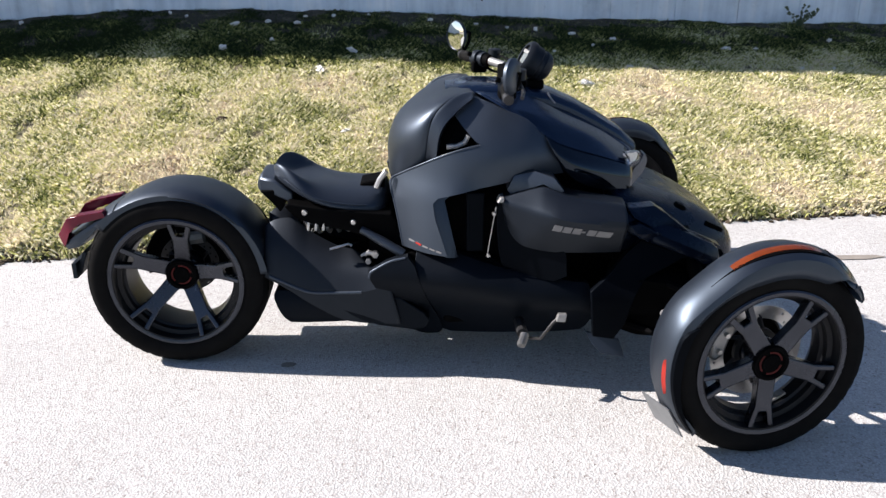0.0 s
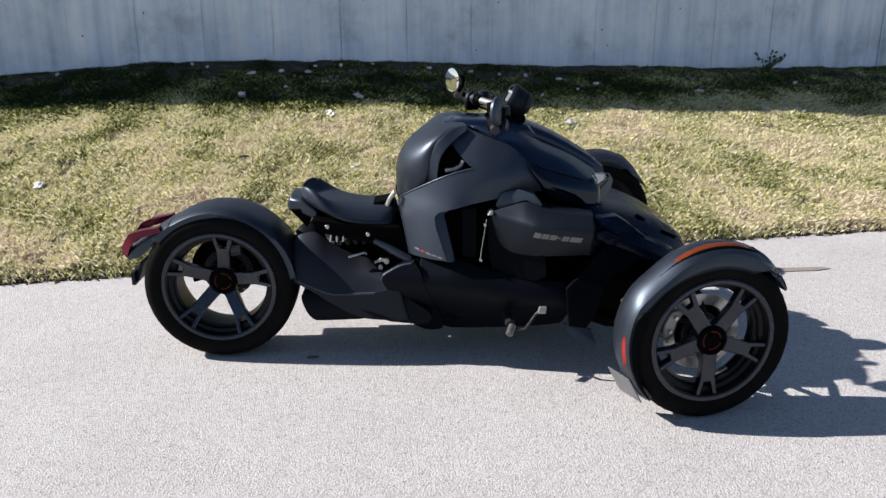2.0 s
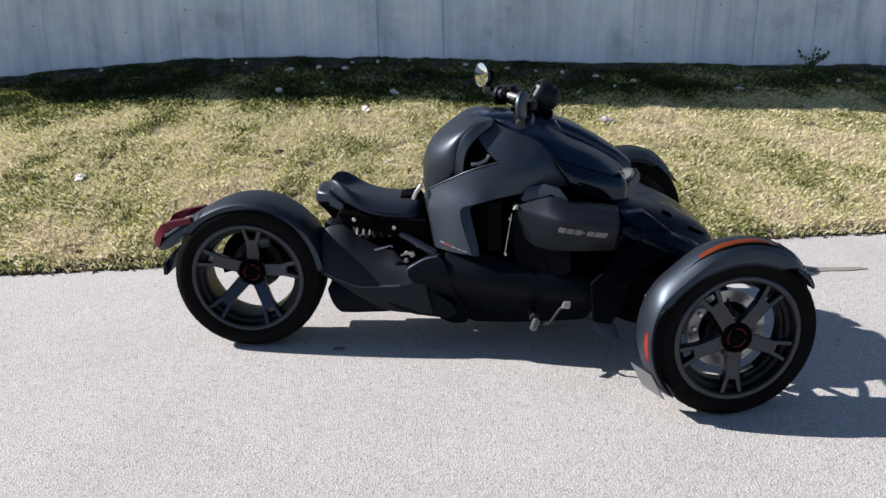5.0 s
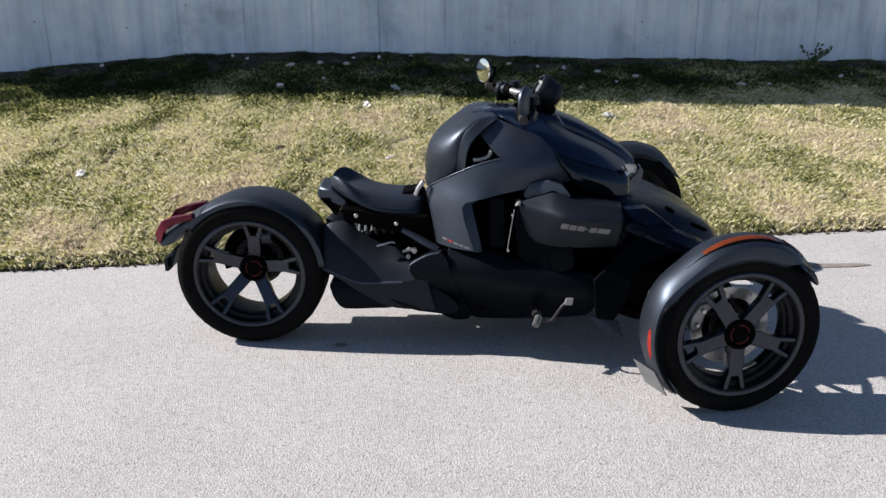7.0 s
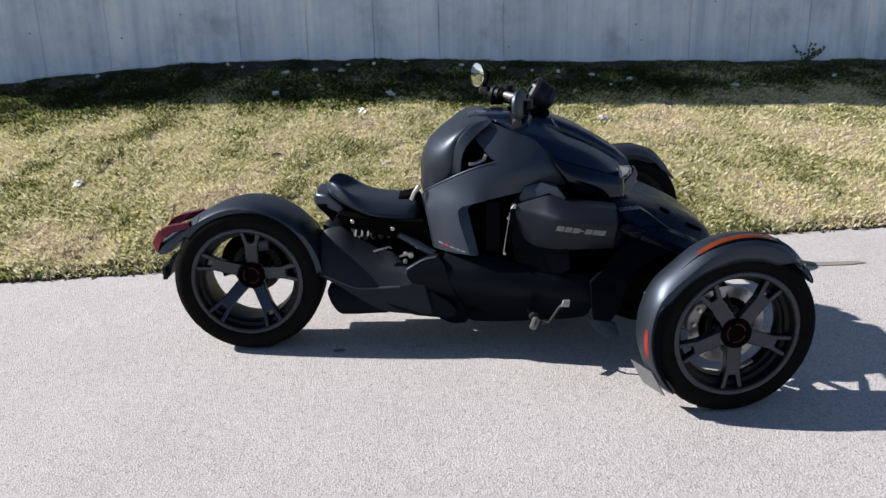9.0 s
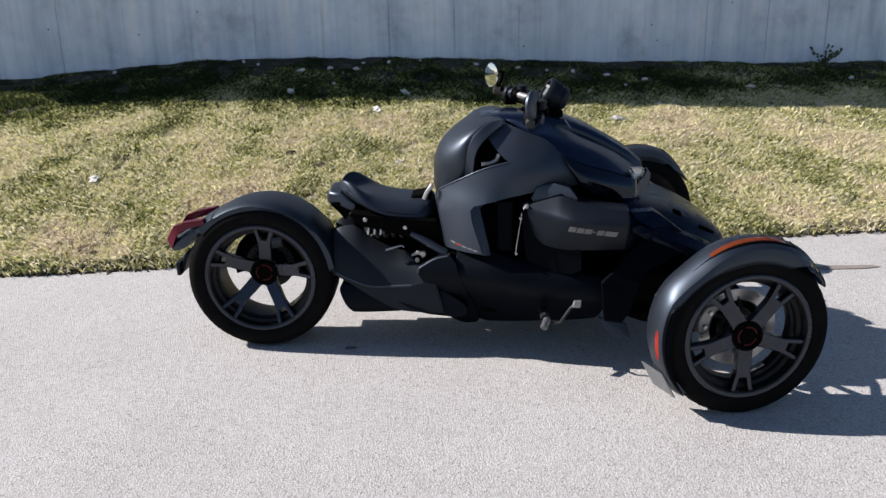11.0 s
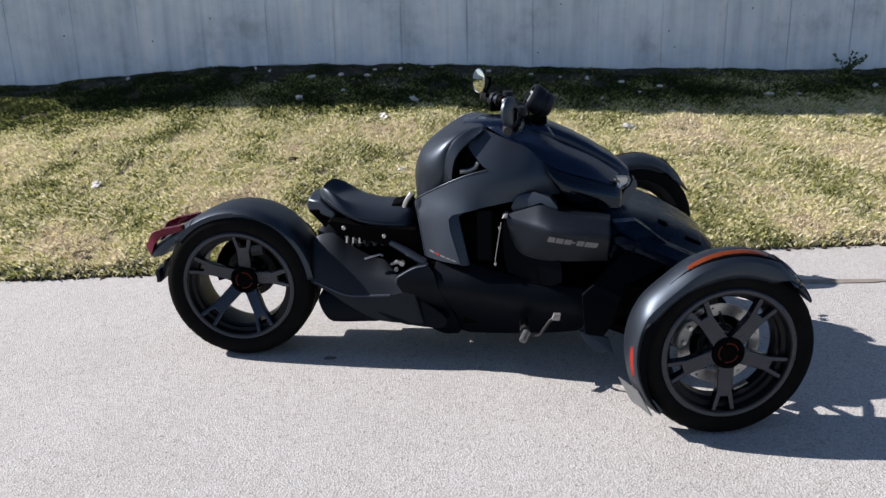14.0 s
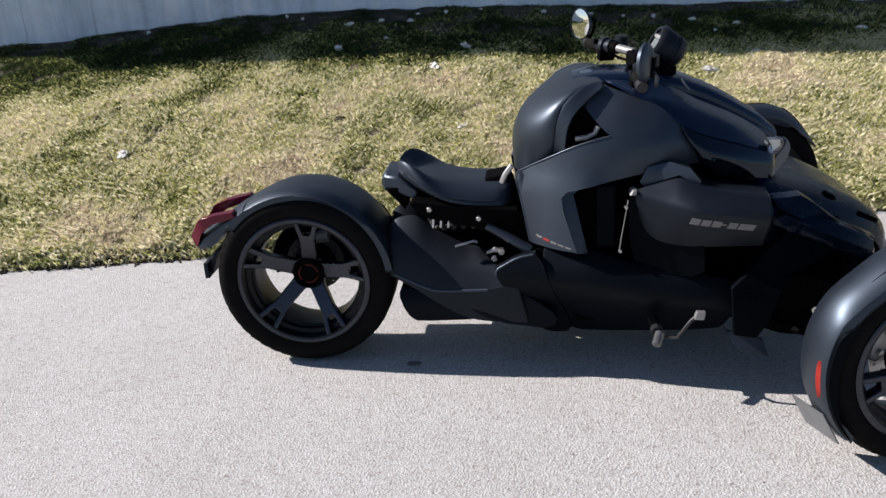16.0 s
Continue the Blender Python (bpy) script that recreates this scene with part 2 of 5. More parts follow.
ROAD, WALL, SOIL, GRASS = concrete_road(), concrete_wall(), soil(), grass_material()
EARTH = plastic("dark_earth", (0.03, 0.023, 0.016), (0.09, 0.07, 0.045), 0.9, 1.0, 90, 0.6, gloss=0.1)
GREY_RUBBER = plastic("grey_rubber", (0.1, 0.105, 0.108), (0.15, 0.155, 0.158), 0.4, 0.6, 400, 0.2)
STONE = plastic("pale_limestone", (0.6, 0.58, 0.54), (0.82, 0.8, 0.76), 0.75, 0.9, 120, 0.6)
TAR = plastic("dark_stain", (0.1, 0.095, 0.085), (0.2, 0.19, 0.17), 0.8, 0.95, 200, 0.3)
BROWN_STAIN = plastic("brown_stain", (0.19, 0.17, 0.145), (0.25, 0.225, 0.19), 0.8, 0.95, 200, 0.3)
LEAF = plastic("dull_green_leaf", (0.05, 0.075, 0.035), (0.1, 0.12, 0.055), 0.5, 0.7, 200, 0.2)


# ---- mesh helpers ----
def finish(name, bm, mat, smooth=40):
    bmesh.ops.recalc_face_normals(bm, faces=bm.faces)
    me = bpy.data.meshes.new(name)
    bm.to_mesh(me)
    bm.free()
    me.materials.append(mat)
    if smooth:
        me.shade_smooth()
        me.set_sharp_from_angle(angle=radians(smooth))
    return me


FAR = [False]
HEADING = radians(4.0)
REFLECT = Matrix.Translation((0, -0.04, 0)) @ Matrix(((math.cos(2 * HEADING), math.sin(2 * HEADING), 0, 0), (math.sin(2 * HEADING), -math.cos(2 * HEADING), 0, 0), (0, 0, 1, 0), (0, 0, 0, 1))) @ Matrix.Translation((0, 0.04, 0))


def both_sides():
    """Runs a loop twice: for the near side, and again mirrored across the machine's middle plane."""
    for far in (False, True):
        FAR[0] = far
        yield -1
    FAR[0] = False


def centred(bm):
    """Moves a symmetric body onto the machine's middle line."""
    for v in bm.verts:
        v.co.y += -0.04 + math.tan(HEADING) * v.co.x
    return bm


def part(name, bm, mat, parent, label="", smooth=40, sub=0, bevel=0.0):
    if FAR[0]:
        bmesh.ops.transform(bm, matrix=REFLECT, verts=bm.verts)
    ob = new(name, finish(name, bm, mat, smooth))
    ob.parent = parent
    if label:
        ob["label"] = label
    if sub:
        s = ob.modifiers.new("subsurf", "SUBSURF")
        s.levels = s.render_levels = sub
    if bevel:
        b = ob.modifiers.new("bevel", "BEVEL")
        b.width, b.segments, b.limit_method, b.angle_limit = bevel, 2, "ANGLE", radians(35)
    return ob


def loft(rings, caps=True, closed=True):
    bm = bmesh.new()
    vs = [[bm.verts.new(p) for p in r] for r in rings]
    n = len(rings[0])
    for a, b in zip(vs, vs[1:]):
        for i in range(n if closed else n - 1):
            bm.faces.new((a[i], a[(i + 1) % n], b[(i + 1) % n], b[i]))
    if caps:
        bm.faces.new(vs[0])
        bm.faces.new(vs[-1])
    return bm


def tube(points, radius, seg=10, bm=None):
    """A round bar through the points; radius is a number or one for each point."""
    bm = bm or bmesh.new()
    pts = [Vector(p) for p in points]
    radii = radius if isinstance(radius, (list, tuple)) else [radius] * len(pts)
    rings, up = [], None
    for i, p in enumerate(pts):
        d = (pts[min(i + 1, len(pts) - 1)] - pts[max(i - 1, 0)]).normalized()
        up = (Vector((0, 0, 1)) if abs(d.z) < 0.9 else Vector((1, 0, 0))) if up is None else up
        a = d.cross(up).normalized()
        up = a.cross(d).normalized()
        rings.append([bm.verts.new(p + radii[i] * (math.cos(k * math.tau / seg) * a + math.sin(k * math.tau / seg) * up)) for k in range(seg)])
    for a, b in zip(rings, rings[1:]):
        for i in range(seg):
            bm.faces.new((a[i], a[(i + 1) % seg], b[(i + 1) % seg], b[i]))
    bm.faces.new(rings[0])
    bm.faces.new(rings[-1])
    return bm


def lathe(profile, seg=64, bm=None, centre=(0, 0, 0), closed=False):
    """Turns (y, r) round an axle along y."""
    bm = bm or bmesh.new()
    cx, cy, cz = centre
    rows = [[bm.verts.new((cx + r * math.cos(k * math.tau / seg), cy + y, cz + r * math.sin(k * math.tau / seg))) for k in range(seg)] for y, r in profile]
    pairs = list(zip(rows, rows[1:])) + ([(rows[-1], rows[0])] if closed else [])
    for a, b in pairs:
        for i in range(seg):
            bm.faces.new((a[i], a[(i + 1) % seg], b[(i + 1) % seg], b[i]))
    return bm


def chaikin(poly, times):
    for _ in range(times):
        out = []
        for a, b in zip(poly, poly[1:] + poly[:1]):
            out += [(a[0] * 0.8 + b[0] * 0.2, a[1] * 0.8 + b[1] * 0.2), (a[0] * 0.2 + b[0] * 0.8, a[1] * 0.2 + b[1] * 0.8)]
        poly = out
    return poly


def sheet(poly, out, thick, side=-1, step=0.03, rounded=1, creases=()):
    """A moulded panel: its outline in x and z, how far out from the middle plane it stands, and its thickness inwards."""
    poly = chaikin(list(poly), rounded)
    bm = bmesh.new()
    bm.faces.new([bm.verts.new((x, 0, z)) for x, z in poly])
    for axis in (0, 2):
        lo, hi = min(p[axis // 2] for p in poly), max(p[axis // 2] for p in poly)
        n = int((hi - lo) / step)
        for i in range(1, n + 1):
            co = [0, 0, 0]
            co[axis] = lo + (hi - lo) * i / (n + 1)
            no = [0, 0, 0]
            no[axis] = 1
            bmesh.ops.bisect_plane(bm, geom=bm.verts[:] + bm.edges[:] + bm.faces[:], plane_co=co, plane_no=no)
    for line in creases:
        for (xa, za), (xb, zb) in zip(line, line[1:]):
            bmesh.ops.bisect_plane(bm, geom=bm.verts[:] + bm.edges[:] + bm.faces[:], plane_co=(xa, 0, za), plane_no=(zb - za, 0, xa - xb))
    front = bm.faces[:]
    rim = [e for e in bm.edges if e.is_boundary]
    back = {}
    for v in bm.verts[:]:
        y = out(v.co.x, v.co.z)
        back[v] = bm.verts.new((v.co.x, side * (y - thick), v.co.z))
        v.co.y = side * y
    for f in front:
        bm.faces.new([back[v] for v in reversed(f.verts)])
    for e in rim:
        a, b = e.verts
        bm.faces.new((a, b, back[b], back[a]))
    return bm


def spline(points, n):
    """A smooth line through the points, in n steps of even parameter."""
    pts = [Vector(p) for p in points]
    at = [0.0]
    for a, b in zip(pts, pts[1:]):
        at.append(at[-1] + max(1e-6, (b - a).length))
    out = []
    for k in range(n):
        d = at[-1] * k / (n - 1)
        out.append(Vector([smoothly(d, *[(q, p[i]) for q, p in zip(at, pts)]) for i in range(3)]))
    return out


def skin(rows, n=30, m=4, creases=()):
    """A moulded surface through several long lines; it stays sharp along those named."""
    lines = [spline([(x, -y, z) for x, y, z in r], n) for r in rows]
    cuts = [0] + sorted(creases) + [len(rows) - 1]
    grid = [[] for _ in range(n)]
    for a, b in zip(cuts, cuts[1:]):
        for k in range(n):
            col = spline([lines[i][k] for i in range(a, b + 1)], (b - a) * m + 1)
            grid[k] += col if not grid[k] else col[1:]
    return loft(grid, False, False)


def shell(name, rows, mat, parent, label, creases=(), thick=0.005, smooth=30, n=30, m=4):
    ob = part(name, skin(rows, n, m, creases), mat, parent, label, smooth)
    so = ob.modifiers.new("solidify", "SOLIDIFY")
    so.thickness, so.offset = thick, 0
    return ob


def moved(row, dx=0.0, dy=0.0, dz=0.0):
    return [(x + dx, y + dy, z + dz) for x, y, z in row]


def between(v, *knots):
    """Straight steps through (position, value)."""
    if v <= knots[0][0]:
        return knots[0][1]
    for (a, p), (b, q) in zip(knots, knots[1:]):
        if v <= b:
            return p + (q - p) * (v - a) / (b - a)
    return knots[-1][1]


def smoothly(v, *knots):
    """A smooth line through (position, value)."""
    xs = [k[0] for k in knots]
    ys = [k[1] for k in knots]
    v = min(max(v, xs[0]), xs[-1])
    i = max(0, min(len(xs) - 2, sum(x <= v for x in xs) - 1))
    def slope(j):
        a, b = max(j - 1, 0), min(j + 1, len(xs) - 1)
        return (ys[b] - ys[a]) / (xs[b] - xs[a])
    h = xs[i + 1] - xs[i]
    t = (v - xs[i]) / h
    return (2 * t**3 - 3 * t**2 + 1) * ys[i] + (t**3 - 2 * t**2 + t) * h * slope(i) + (3 * t**2 - 2 * t**3) * ys[i + 1] + (t**3 - t**2) * h * slope(i + 1)


def box(lo, hi, bm=None):
    bm = bm or bmesh.new()
    r = bmesh.ops.create_cube(bm, size=1)
    for v in r["verts"]:
        v.co = Vector([lo[i] + (hi[i] - lo[i]) * (v.co[i] + 0.5) for i in range(3)])
    return bm


def empty(name, label, category, where=(0, 0, 0), group="", kind=""):
    ob = new(name)
    ob.location = where
    return tagged(ob, label, category, group, kind)


# ---- ground, lawn, wall ----
def road_edge(x):
    return 0.91 + 0.146 * x


def lawn_height(x, y):
    d = y - road_edge(x)
    k = smoothly(x, (-12, 0.155), (-4, 0.181), (-2.9, 0.198), (-2.0, 0.2155), (-1, 0.2255), (-0.2, 0.223), (0.5, 0.213), (1.2, 0.203), (2.2, 0.192), (3.2, 0.18), (4.6, 0.166), (14, 0.16))
    d = max(d, 0)
    z = k * min(d, 3.6) * (1 + 0.13 * max(0, 1 - d / 3.2))
    lump = 0.022 * noise.noise((x * 0.9, y * 0.9, 0)) + 0.014 * noise.noise((x * 3, y * 3, 4))
    return 0.025 * min(max(d / 0.06, 0), 1) + z + lump * min(max(d, 0), 1)


WALL_OUT = 3.2


def wall_y(x):
    return road_edge(x) + WALL_OUT


def build_ground():
    bm = bmesh.new()
    for x0, x1, y0, y1 in ((-400, 400, -400, 400),):
        bm.faces.new([bm.verts.new(p) for p in ((x0, y0, -0.02), (x1, y0, -0.02), (x1, y1, -0.02), (x0, y1, -0.02))])
    g = new("ground", finish("ground", bm, SOIL, 0))
    tagged(g, "bare earth and dry turf reaching the horizon", "ground", kind="structure")
    bm = bmesh.new()
    xs = [-60, -30, -12, -6] + [-4 + 0.05 * i for i in range(200)] + [6, 12, 30, 60]
    wob = [0.012 * noise.noise((x * 4, 0, 9)) + 0.01 * noise.noise((x * 14, 0, 2)) for x in xs]
    top = [bm.verts.new((x, road_edge(x) + w, 0)) for x, w in zip(xs, wob)]
    # unseen far part, added to bounce light onto the wall
    low = [bm.verts.new((x, -14.0 + 0.146 * x, 0)) for x in xs]
    for i in range(len(xs) - 1):
        bm.faces.new((low[i], low[i + 1], top[i + 1], top[i]))
    r = bmesh.ops.extrude_face_region(bm, geom=bm.faces[:])
    for v in r["geom"]:
        if isinstance(v, bmesh.types.BMVert):
            v.co.z = -0.12
    road = new("pavement", finish("pavement", bm, ROAD, 0))
    tagged(road, "pale exposed-aggregate concrete pavement in full sun", "pavement", kind="structure")


def build_lawn():
    xs = np.concatenate([np.linspace(-60, -5, 23)[:-1], np.arange(-5, 7, 0.06), np.linspace(7, 60, 23)])
    ds = np.concatenate([[-0.012, 0.0], np.arange(0.03, 3.7, 0.06), [4.5, 8, 20, 60]])
    verts, faces = [], []
    for d in ds:
        for x in xs:
            y = road_edge(x) + d
            w = 0.02 * noise.noise((x * 5, 0, 3)) + 0.015 * noise.noise((x * 17, 1, 3)) if d < 0.02 else 0
            z = -0.03 if d < 0 else lawn_height(x, y) + (0.012 * noise.noise((x * 9, y * 9, 1)) if d > 0.02 else 0)
            verts.append((x, y + w, z))
    n = len(xs)
    for j in range(len(ds) - 1):
        for i in range(n - 1):
            faces.append((j * n + i, j * n + i + 1, (j + 1) * n + i + 1, (j + 1) * n + i))
    me = bpy.data.meshes.new("lawn")
    me.from_pydata(verts, [], faces)
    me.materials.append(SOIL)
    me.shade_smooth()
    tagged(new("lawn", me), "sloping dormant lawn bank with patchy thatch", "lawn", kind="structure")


def build_wall():
    """Cast wall in form panels: each panel stands proud of the joints between them."""
    x0, x1 = WALL_X0, 16.0
    run = Vector((1, 0.146, 0)).normalized()
    yaw = math.degrees(math.atan2(0.146, 1))
    length = (x1 - x0) / run.x
    # the unseen top is invented so that its shadow edge falls right on the lawn
    outline = [(-20, -0.5), (x1, -0.5), (x1, 5.2), (0.5, 5.2), (-1.6, 4.02), (-3.05, 3.55), (-4.37, 3.34), (-5.8, 3.05), (-4.5, 1.95), (-4.2, 1.5), (-20, 1.45)]
    bm = bmesh.new()
    front = [bm.verts.new(((x - x0) / run.x, 0.02, z)) for x, z in outline]
    back = [bm.verts.new(((x - x0) / run.x, 0.4, z)) for x, z in outline]
    bm.faces.new(front)
    bm.faces.new(back)
    for i in range(len(outline)):
        j = (i + 1) % len(outline)
        bm.faces.new((front[i], front[j], back[j], back[i]))
    wall = new("wall_north", finish("wall_north", bm, WALL, 0))
    wall.matrix_basis = pose(x0, wall_y(x0), 0, 0, 0, yaw)
    tagged(wall, "weathered grey cast concrete retaining wall", "wall", kind="structure")
    # panels narrow at the low end to fit the joints in the camera's view
    joints = [-1.0 - 0.519 * n for n in range(1, 15)][::-1] + [-1.0 + 0.552 * n for n in range(30)]
    rng = random.Random(4)
    for a, b in zip([x0] + joints, joints):
        la, lb = (a - x0) / run.x + 0.005, (b - x0) / run.x - 0.005
        proud = rng.uniform(-0.0025, 0.0035)
        p = bmesh.new()
        box((la, 0.012 - proud, -0.5), (lb, 0.03, 1.44), p)
        bmesh.ops.bevel(p, geom=[e for e in p.edges if abs(e.verts[0].co.z - e.verts[1].co.z) > 1], offset=0.006, segments=1)
        ob = part("panel", p, WALL, wall, smooth=0)


def build_tie_holes():
    wall = bpy.data.objects["wall_north"]
    run = Vector((1, 0.146, 0)).normalized()
    for x, z in [(-1.448, 1.152), (-1.932, 0.981), (-2.634, 1.042), (0.117, 1.23), (0.298, 1.221), (1.443, 1.192), (1.253, 0.798), (2.428, 0.812), (3.082, 1.119), (2.372, 0.948)]:
        part("tie_hole", lathe([(0.006, 0.0005), (0.006, 0.005), (0.0, 0.007)], 12, None, ((x - WALL_X0) / run.x, 0.004, z)), TAR, wall)


WALL_X0 = -9.0


def build_grass():
    rng = np.random.default_rng(3)
    verts, faces = [], []
    def scatter(n, x0, x1, d0, d1, height, width):
        xs = rng.uniform(x0, x1, n)
        ds = d0 + (d1 - d0) * rng.uniform(0, 1, n) ** 1.15
        for x, d in zip(xs, ds):
            y = road_edge(x) + d
            tuft = noise.noise((x * 4, y * 4, 7)) + 0.5 * noise.noise((x * 11, y * 11, 5))
            if d < 0.07 and rng.random() < 0.55 * (1 - d / 0.07) + 0.1:
                continue
            # the turf is thinner towards the wall
            if tuft < -0.62 + 0.6 * min(1, max(0, d - 1.9)) and rng.random() < 0.85:
                continue
            z = lawn_height(x, y) - 0.004
            h = height * (0.55 + 0.9 * rng.random()) * (1 + 0.45 * tuft) * (1 - 0.5 * min(1, max(0, (d - 2.6) / 0.4)))
            a = rng.uniform(0, 6.283)
            lean = rng.uniform(0.1, 1.05) * h
            b = rng.uniform(0, 6.283)
            wx, wy = width * math.cos(a), width * math.sin(a)
            lx, ly = lean * math.cos(b), lean * math.sin(b)
            i = len(verts)
            verts.extend(((x - wx, y - wy, z), (x + wx, y + wy, z), (x + lx * 0.4 + wx * 0.7, y + ly * 0.4 + wy * 0.7, z + h * 0.62), (x + lx, y + ly, z + h * 0.85)))
            faces.extend(((i, i + 1, i + 2), (i, i + 2, i + 3)))
    scatter(GRASS_N, -4.2, 6.0, 0.0, 3.22, 0.034, 0.00082)
    scatter(GRASS_N // 26, -4.2, 6.0, -0.015, 0.1, 0.034, 0.0016)
    scatter(GRASS_N // 12, -14, -4.2, 0.0, 3.2, 0.035, 0.005)
    scatter(GRASS_N // 12, 6.0, 16, 0.0, 3.2, 0.04, 0.006)
    me = bpy.data.meshes.new("grass")
    me.from_pydata(verts, [], faces)
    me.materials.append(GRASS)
    tagged(new("grass", me), "short straw-coloured and green winter grass", "grass", kind="stuff")


GRASS_N = 900000
build_ground()
build_lawn()
build_wall()
build_tie_holes()
build_grass()


def build_edge_soil():
    """Crumbled earth along the ragged edge of the lawn."""
    rng = np.random.default_rng(11)
    ico = bmesh.new()
    bmesh.ops.create_icosphere(ico, subdivisions=1, radius=1)
    ico.verts.ensure_lookup_table()
    unit = np.array([v.co[:] for v in ico.verts])
    tri = [[v.index for v in f.verts] for f in ico.faces]
    ico.free()
    verts, faces = [], []
    for i in range(6500):
        x = rng.uniform(-4.2, 6)
        d = rng.normal(0.022, 0.026)
        if noise.noise((x * 2.2, 0, 5)) < -0.15 and rng.random() < 0.6:
            continue
        s = 0.004 + 0.012 * rng.random() ** 2.5
        y = road_edge(x) + d
        z = max(0.0, lawn_height(x, y)) + 0.3 * s
        n = len(verts)
        p = unit * (s * rng.uniform(0.7, 1.4, (len(unit), 1))) * np.array([1.2, 1, 0.7]) + np.array([x, y, z])
        verts.extend(map(tuple, p))
        faces.extend([[n + a for a in t] for t in tri])
    me = bpy.data.meshes.new("soil_crumbs")
    me.from_pydata(verts, [], faces)
    me.materials.append(EARTH)
    tagged(new("soil_crumbs", me), "dark crumbled earth along the lawn edge", "soil", kind="stuff")


build_edge_soil()
STEER = 10.0
BAR_TURN = 9.0
MIRROR_FAR = pose(0.916, 0.36, 1.01, -1, 0, -53)
MIRROR_NEAR = pose(1.046, -0.345, 0.985, 0, 0, -117)
POD = pose(1.155, 0.02, 0.968, -30, 0, -84)


# ---- the motorcycle ----
bike = empty("three_wheeled_motorcycle", "satin black three-wheeled motorcycle parked on the concrete", "motorcycle")


def wheel_rim(radius, half, dish):
    """Cast wheel barrel with its lip and hub. The near face looks to -y."""
    bm = lathe([(-half, radius), (-half - 0.002, radius - 0.004), (-half + 0.001, radius - 0.018), (-half + 0.03, radius - 0.021), (-half + 0.034, radius - 0.034), (-half + 0.05, radius - 0.036), (-half + 0.054, radius - 0.044), (0.02, radius - 0.047), (half - 0.02, radius - 0.03), (half, radius), (half - 0.004, radius + 0.002), (0.01, radius - 0.036), (-half + 0.004, radius + 0.002)], 72, closed=True)
    return bm


def spoke(radius, half, angle, dish):
    """A spoke that forks before it meets the lip; its face leans out towards the rim."""
    bm = bmesh.new()
    e = radius - 0.018
    slope = (dish - 0.006) / (radius - 0.08)
    ca, sa = math.cos(radians(angle)), math.sin(radians(angle))
    pts = [(0.042, -0.028), (0.3 * e, -0.026), (0.66 * e, -0.025), (e, -0.04), (e, -0.023), (0.76 * e, -0.012), (0.76 * e, 0.012), (e, 0.023), (e, 0.04), (0.66 * e, 0.025), (0.3 * e, 0.026), (0.042, 0.028)]
    def at(a, b, y):
        y -= slope * (a - 0.05)
        return Vector((a * ca - b * sa, y, a * sa + b * ca))
    y0 = -half + dish
    f = [bm.verts.new(at(a, b, y0)) for a, b in pts]
    r = [bm.verts.new(at(a, b, y0 + 0.03)) for a, b in pts]
    bm.faces.new(f)
    bm.faces.new(r)
    for i in range(len(pts)):
        j = (i + 1) % len(pts)
        bm.faces.new((f[i], f[j], r[j], r[i]))
    return bm


def tyre(outer, rim, half):
    prof = [(-half * 0.86, rim - 0.004), (-half * 0.97, rim + 0.012), (-half, rim + 0.03), (-half * 0.985, outer - 0.032), (-half * 0.93, outer - 0.018), (-half * 0.82, outer - 0.009)]
    grooves = []
    for g in (-0.55, -0.2, 0.2, 0.55):
        c = outer - 0.006 * abs(g) ** 1.5
        grooves += [(half * (g - 0.05), c), (half * (g - 0.04), c - 0.007), (half * (g + 0.04), c - 0.007), (half * (g + 0.05), c)]
    full = prof + grooves + [(-y, r) for y, r in reversed(prof)]
    return lathe(full, 96)


def tread_blocks(outer, half, n=44):
    """Slanted shoulder cuts of the tread, as raised bars between them."""
    bm = bmesh.new()
    for i in range(n):
        for side in (-1, 1):
            a0 = math.tau * (i + (0.5 if side > 0 else 0)) / n
            pts = []
            for (yy, da, r) in ((0.62, 0.012, outer - 0.002), (0.92, 0.05, outer - 0.0145), (0.92, 0.05 + 0.085, outer - 0.0145), (0.62, 0.012 + 0.085, outer - 0.002)):
                pts.append(bm.verts.new((r * math.cos(a0 + da), side * yy * half, r * math.sin(a0 + da))))
            low = [bm.verts.new(v.co * Vector((0.985, 0.985, 0.985))[0]) for v in pts]
            bm.faces.new(pts)
            for k in range(4):
                bm.faces.new((pts[k], pts[(k + 1) % 4], low[(k + 1) % 4], low[k]))
    return bm


def ring_mark(r0, r1, y, sweep0, sweep1, seg=30):
    bm = bmesh.new()
    rows = []
    for i in range(seg + 1):
        a = sweep0 + (sweep1 - sweep0) * i / seg
        rows.append([bm.verts.new((r * math.cos(a), yy, r * math.sin(a))) for r, yy in ((r0, y), (r1, y), (r1, y + 0.002), (r0, y + 0.002))])
    for a, b in zip(rows, rows[1:]):
        for k in range(4):
            bm.faces.new((a[k], a[(k + 1) % 4], b[(k + 1) % 4], b[k]))
    bm.faces.new(rows[0])
    bm.faces.new(rows[-1])
    return bm


